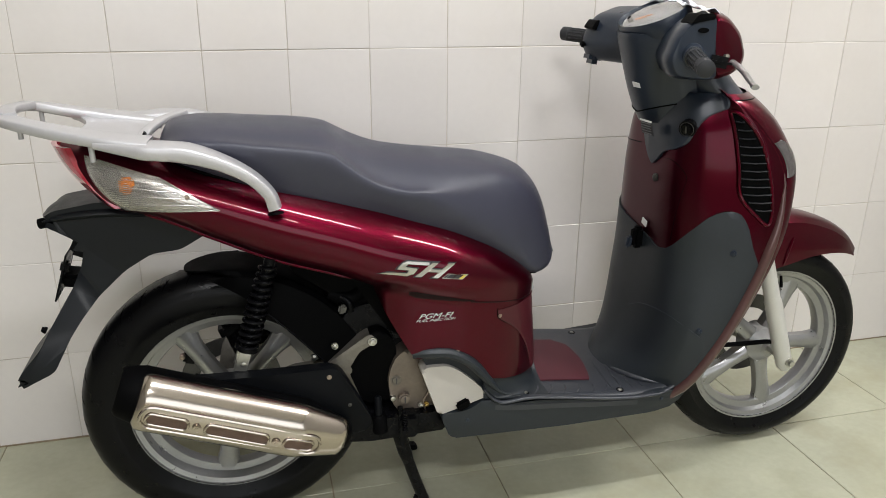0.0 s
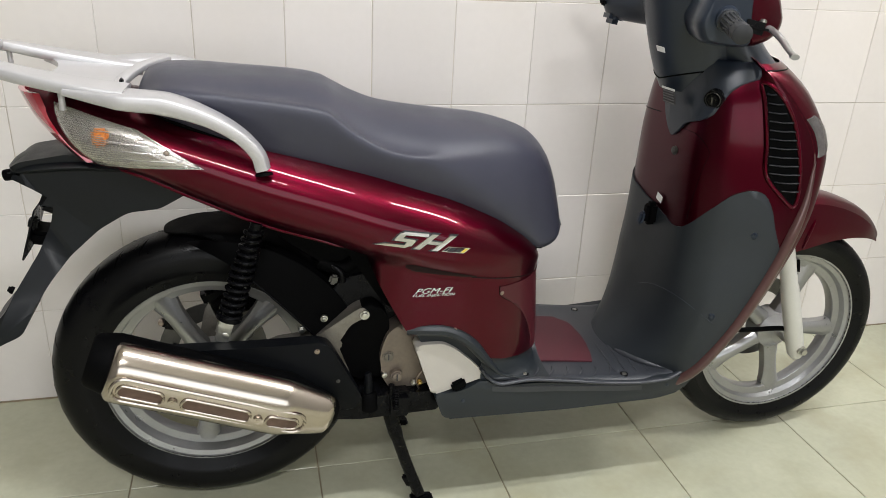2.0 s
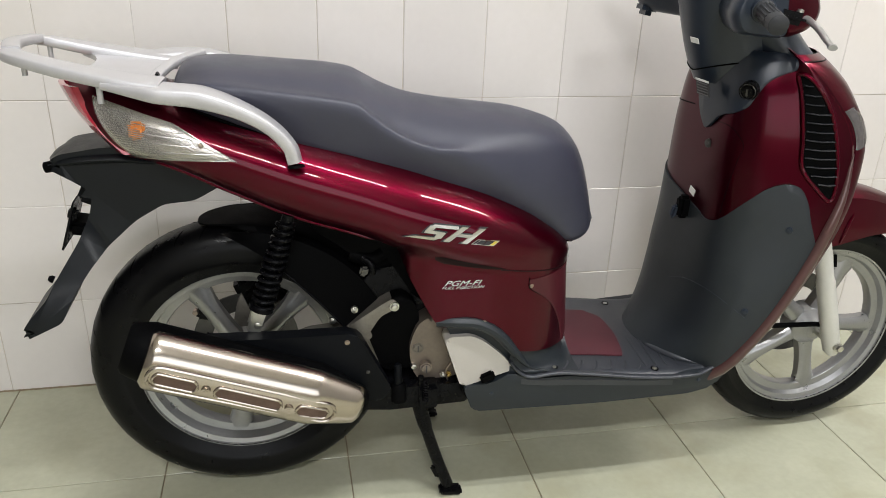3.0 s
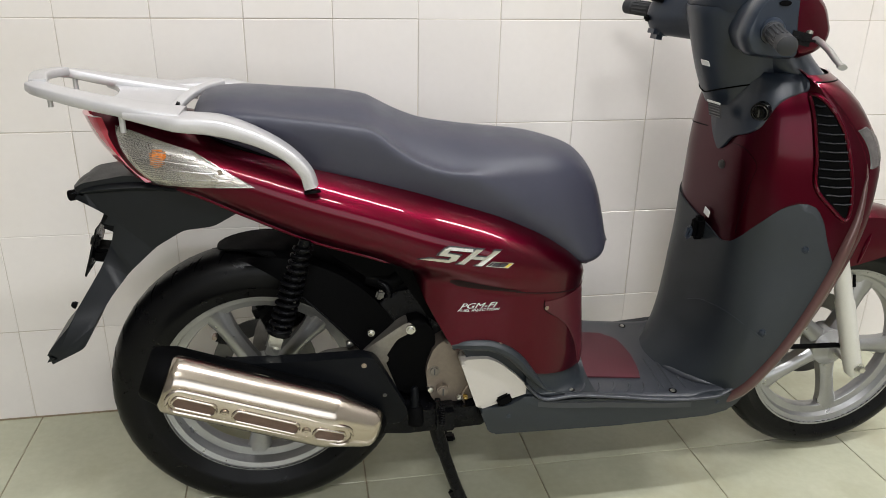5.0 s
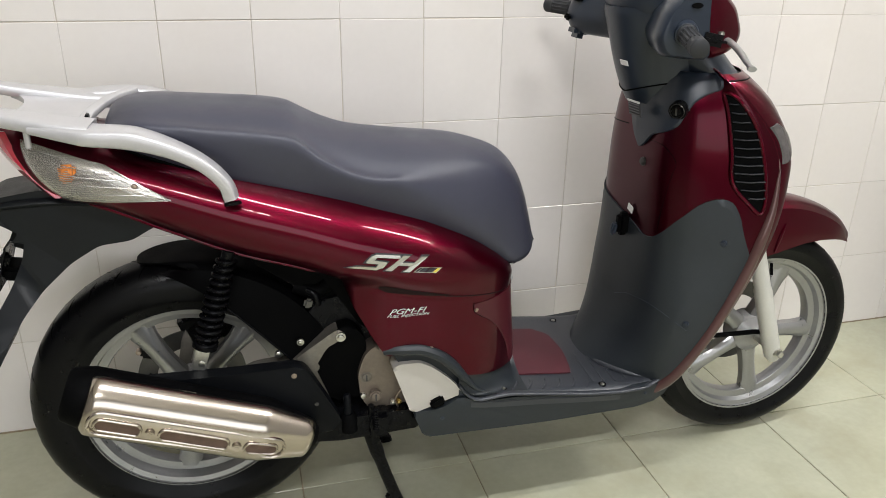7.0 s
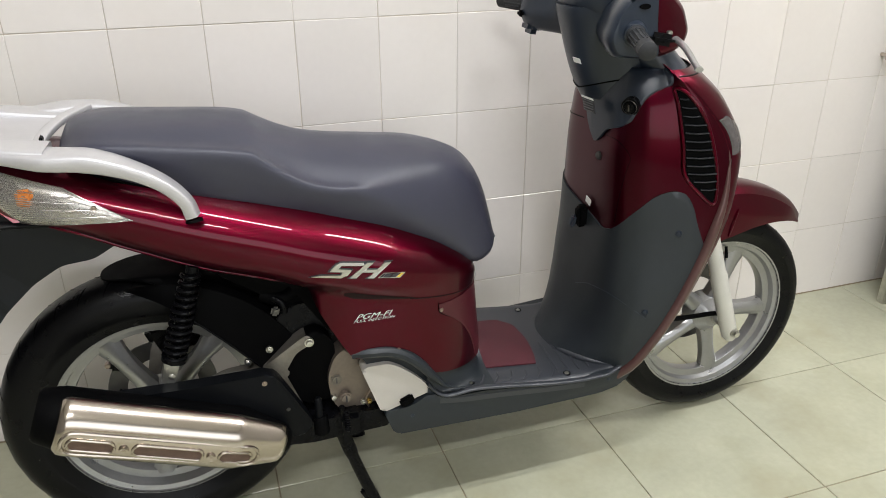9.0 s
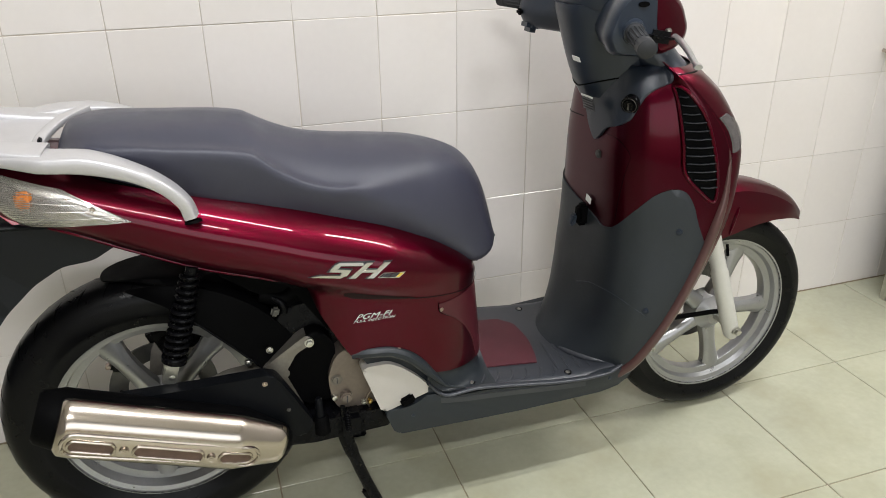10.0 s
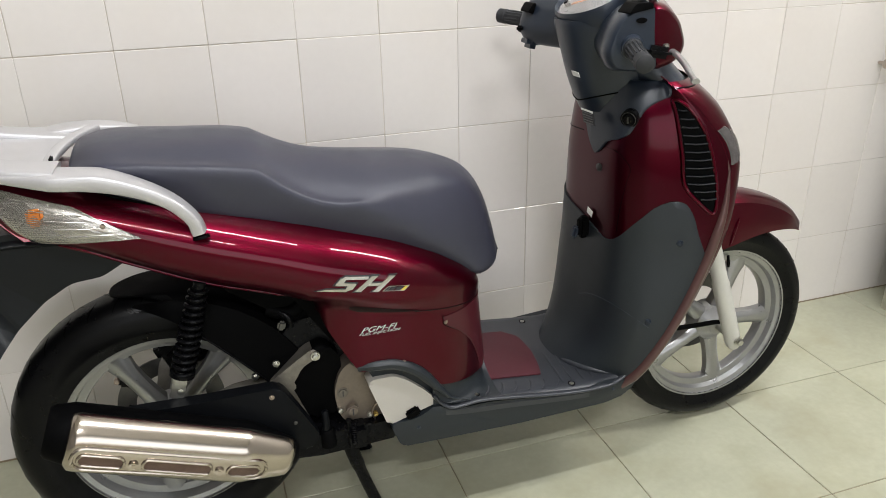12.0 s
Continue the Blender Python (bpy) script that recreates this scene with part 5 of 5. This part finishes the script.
for side in (-1, 1):
    leg = smooth_line([V(0.558, side * 0.122, 0.245), V(0.575, side * 0.128, 0.180), V(0.603, side * 0.135, 0.090), V(0.628, side * 0.141, 0.022)], 5)
    P("stand_leg", tube(leg, [0.015] * 6 + [0.0125] * (len(leg) - 6), 14), BLACK_METAL, "", stand)
    P("stand_foot", block((0.050, 0.030, 0.016), Matrix.Translation(V(0.634, side * 0.142, 0.0085)) @ pose(0, 0, 0, 0, 8, 0), 0.005), BLACK_METAL, "", stand)
    P("stand_gusset", block((0.035, 0.012, 0.022), Matrix.Translation(V(0.605, side * 0.138, 0.060)) @ pose(0, 0, 0, 0, 65, 0), 0.004), BLACK_METAL, "", stand)

# ---- silencer ----
MA, MB = V(0.062, -0.188, 0.434), V(0.372, -0.188, 0.316)
MD = (MB - MA).normalized()
MU = Vector((-MD.z, 0, MD.x))
if MU.z < 0:
    MU = -MU
MO = Vector((0, -1, 0))


def muffler_ring(t, ru, ro, n=40, grow=0.0, expo=0.92):
    c = MA + MD * t
    return [c + MU * (ru + grow) * math.copysign(abs(math.sin(a)) ** expo, math.sin(a)) + MO * (ro + grow) * math.copysign(abs(math.cos(a)) ** expo, math.cos(a)) for a in [2 * math.pi * k / n for k in range(n)]]


bm = bmesh.new()
loft(bm, [muffler_ring(t, r, r * 0.98) for t, r in ((-0.040, 0.030), (-0.040, 0.040), (-0.034, 0.046), (0.0, 0.054), (0.31, 0.054), (0.37, 0.036), (0.40, 0.028), (0.41, 0.020))])
silencer = P("silencer", bm, BLACK, "black exhaust silencer with a chrome heat shield")


def shield_ring_r(t):
    return tab([(-0.004, 0.052), (0.002, 0.060), (0.02, 0.062), (0.27, 0.062), (0.304, 0.0615), (0.310, 0.0600), (0.350, 0.0515), (0.388, 0.0430), (0.396, 0.0400), (0.398, 0.034)], t)


def heat_point(u, v):
    t = -0.004 + 0.402 * u
    a = radians(-80 + 150 * v)
    r = shield_ring_r(t)
    c = MA + MD * t
    return c + MU * r * math.copysign(abs(math.sin(a)) ** 0.90, math.sin(a)) + MO * r * 1.02 * math.copysign(abs(math.cos(a)) ** 0.90, math.cos(a))


heat = P("heat_shield", sheet(heat_point, 48, 40, 0.003, (0, 1, 0)), CHROME, "polished chrome heat shield", silencer, 60)


def on_heat(t, deg, lift):
    a = radians(deg)
    r = shield_ring_r(t) + lift
    return MA + MD * t + MU * r * math.copysign(abs(math.sin(a)) ** 0.90, math.sin(a)) + MO * r * 1.02 * abs(math.cos(a)) ** 0.90


def stadium(t0, t1, half, n=8):
    """Outline (t, degrees) of a slot with round ends."""
    out = []
    w = half * 0.062 * math.pi / 180
    for k in range(n + 1):
        a = math.pi / 2 + math.pi * k / n
        out.append((t0 + w * math.cos(a) + w, half * math.sin(a)))
    for k in range(n + 1):
        a = -math.pi / 2 + math.pi * k / n
        out.append((t1 + w * math.cos(a) - w, half * math.sin(a)))
    return out


MID = -7
def raised_ring(t0, t1, half, r, name, mat):
    pts = [on_heat(t, MID + d, 0.0008) for t, d in stadium(t0, t1, half)]
    dense = []
    for p, q in zip(pts, pts[1:] + pts[:1]):
        k = max(1, int((q - p).length / 0.008))
        dense += [p.lerp(q, j / k) for j in range(k)]
    P(name, tube(dense + dense[:2], r, 8), mat, "", heat)


def slot_face(t0, t1, half):
    """The sunk strip of a slot, bent with the shield."""
    w = half * 0.062 * math.pi / 180
    rows = []
    for k in range(25):
        e = (1 - math.cos(math.pi * k / 24)) / 2
        t = t0 + 0.0006 + (t1 - t0 - 0.0012) * e
        q = min(t - t0, t1 - t)
        wide = half * (math.sqrt(max(0.0, 1 - (1 - q / w) ** 2)) if q < w else 1.0)
        rows.append([on_heat(t, MID + wide * (j / 3 - 1), 0.0009) for j in range(7)])
    return loft(bmesh.new(), rows, False, False)


raised_ring(0.008, 0.345, 19.5, 0.0036, "bead", CHROME)
for t0, t1 in ((0.018, 0.094), (0.124, 0.244), (0.272, 0.332)):
    raised_ring(t0, t1, 9.0, 0.0028, "slot_rim", CHROME)
    P("slot", slot_face(t0, t1, 8.0), SLOT, "dull brown slot", heat)
for t in (0.109, 0.258):
    p = on_heat(t, MID, 0.0)
    n = (on_heat(t, MID, 0.01) - p).normalized()
    P("rivet", tube([p, p + n * 0.0045, p + n * 0.0055, p + n * 0.0040, p + n * 0.0032, p + n * 0.0060, p + n * 0.0065], [0.0085, 0.0080, 0.0070, 0.0058, 0.0042, 0.0034, 0.0012], 20), CHROME, "", heat)
GUARD = [(0.150, 0.437), (0.30, 0.432), (0.424, 0.432), (0.440, 0.418), (0.500, 0.300), (0.475, 0.272), (0.42, 0.30), (0.33, 0.37), (0.25, 0.40)]
P("silencer_bracket", prism(rounded(GUARD, 0.010), -0.170, -0.140, 0.006), MATT, "black silencer bracket plate")
bolt(V(0.413, -0.170, 0.414), (0, -1, 0), 0.0038, 0.003, CHROME_DULL, scooter, "bracket_bolt")
bolt(V(0.452, -0.170, 0.345), (0, -1, 0), 0.003, 0.003, DISC, scooter, "bracket_bolt")

# ---- cabinet at the far end of the wall: unseen body added to shade it ----
cab = thing("cabinet", 2.75, -0.30, 0.0, "steel-framed cabinet against the wall, its unseen body added to cast shade", "cabinet")
for x, y in ((2.497, -0.140), (3.05, -0.140), (2.497, -0.50), (3.05, -0.50)):
    part("post", block((0.030, 0.030, 1.6), Matrix.Translation((x, y, 0.80)), 0.004), STEEL, cab)
for z in (0.06, 0.8, 1.585):
    part("shelf", block((0.55, 0.37, 0.020), Matrix.Translation((2.785, -0.325, z)), 0.003), CAST, cab)
# solid side added to throw a soft shadow on the tiles
part("side_panel", block((0.005, 0.32, 1.48), Matrix.Translation((2.501, -0.325, 0.83)), 0), CREAM, cab)
part("back_panel", block((0.50, 0.010, 1.50), Matrix.Translation((2.785, -0.150, 0.82)), 0), CAST, cab)
knob = thing("wall_hook", 2.388, 0.0, 0.817, "round chrome hook fixed to the tiled wall", "hook")
part("stem", rod((2.388, 0.002, 0.817), (2.388, -0.03, 0.817), 0.006, 12), CHROME, knob)
part("knob", rod((2.388, -0.022, 0.817), (2.388, -0.045, 0.817), 0.015, 20, None, 0.005), CHROME, knob)



# ---- tiles of the wall and the floor ----
def tile_mesh(name, w, h, t, mat, axis):
    size = (w, t, h) if axis == "y" else (w, h, t)
    bm = block(size, Matrix.Identity(4), 0.0012, 1)
    for f in bm.faces:
        f.smooth = False
    me = bpy.data.meshes.new(name)
    bm.to_mesh(me)
    bm.free()
    me.materials.append(mat)
    return me


rng = random.Random(5)
wall_me = tile_mesh("wall_tile", 0.1989, 0.2489, 0.008, TILE, "y")
many = bmesh.new()
for i in range(-12, 17):
    for k in range(0, 14):
        x, z = 0.2 * i + 0.1, 0.25 * k + 0.125
        if z > H - 0.12 or x < XL + 0.1 or x > XR - 0.1:
            continue
        if -7 <= i <= 13 and k < 6:
            ob = new("tile", wall_me)
            ob.parent = wall_north
            ob.location = (x + rng.uniform(-0.0006, 0.0006), 0.004 + rng.uniform(-0.0005, 0.0005), z + rng.uniform(-0.0006, 0.0006))
            ob.rotation_euler = (rng.uniform(-0.003, 0.003), 0, rng.uniform(-0.003, 0.003))
        else:
            block((0.1987, 0.008, 0.2487), Matrix.Translation((x, 0.004, z)), 0, 1, many)
rest = part("upper_tiles", many, TILE, wall_north)
rest["kind"] = "stuff"
floor_me = tile_mesh("floor_tile", 0.4027, 0.4027, 0.010, FLOOR, "z")
for i in range(-8, 7):
    for k in range(-15, 1):
        x, y = 0.830 + 0.405 * i + 0.2025, 0.015 + 0.405 * k - 0.2025
        if x < XL + 0.1 or x > XR - 0.1 or y < YF:
            continue
        ob = new("tile", floor_me)
        ob.parent = floor
        ob.location = (x, y, -0.005 + rng.uniform(-0.0004, 0.0004))
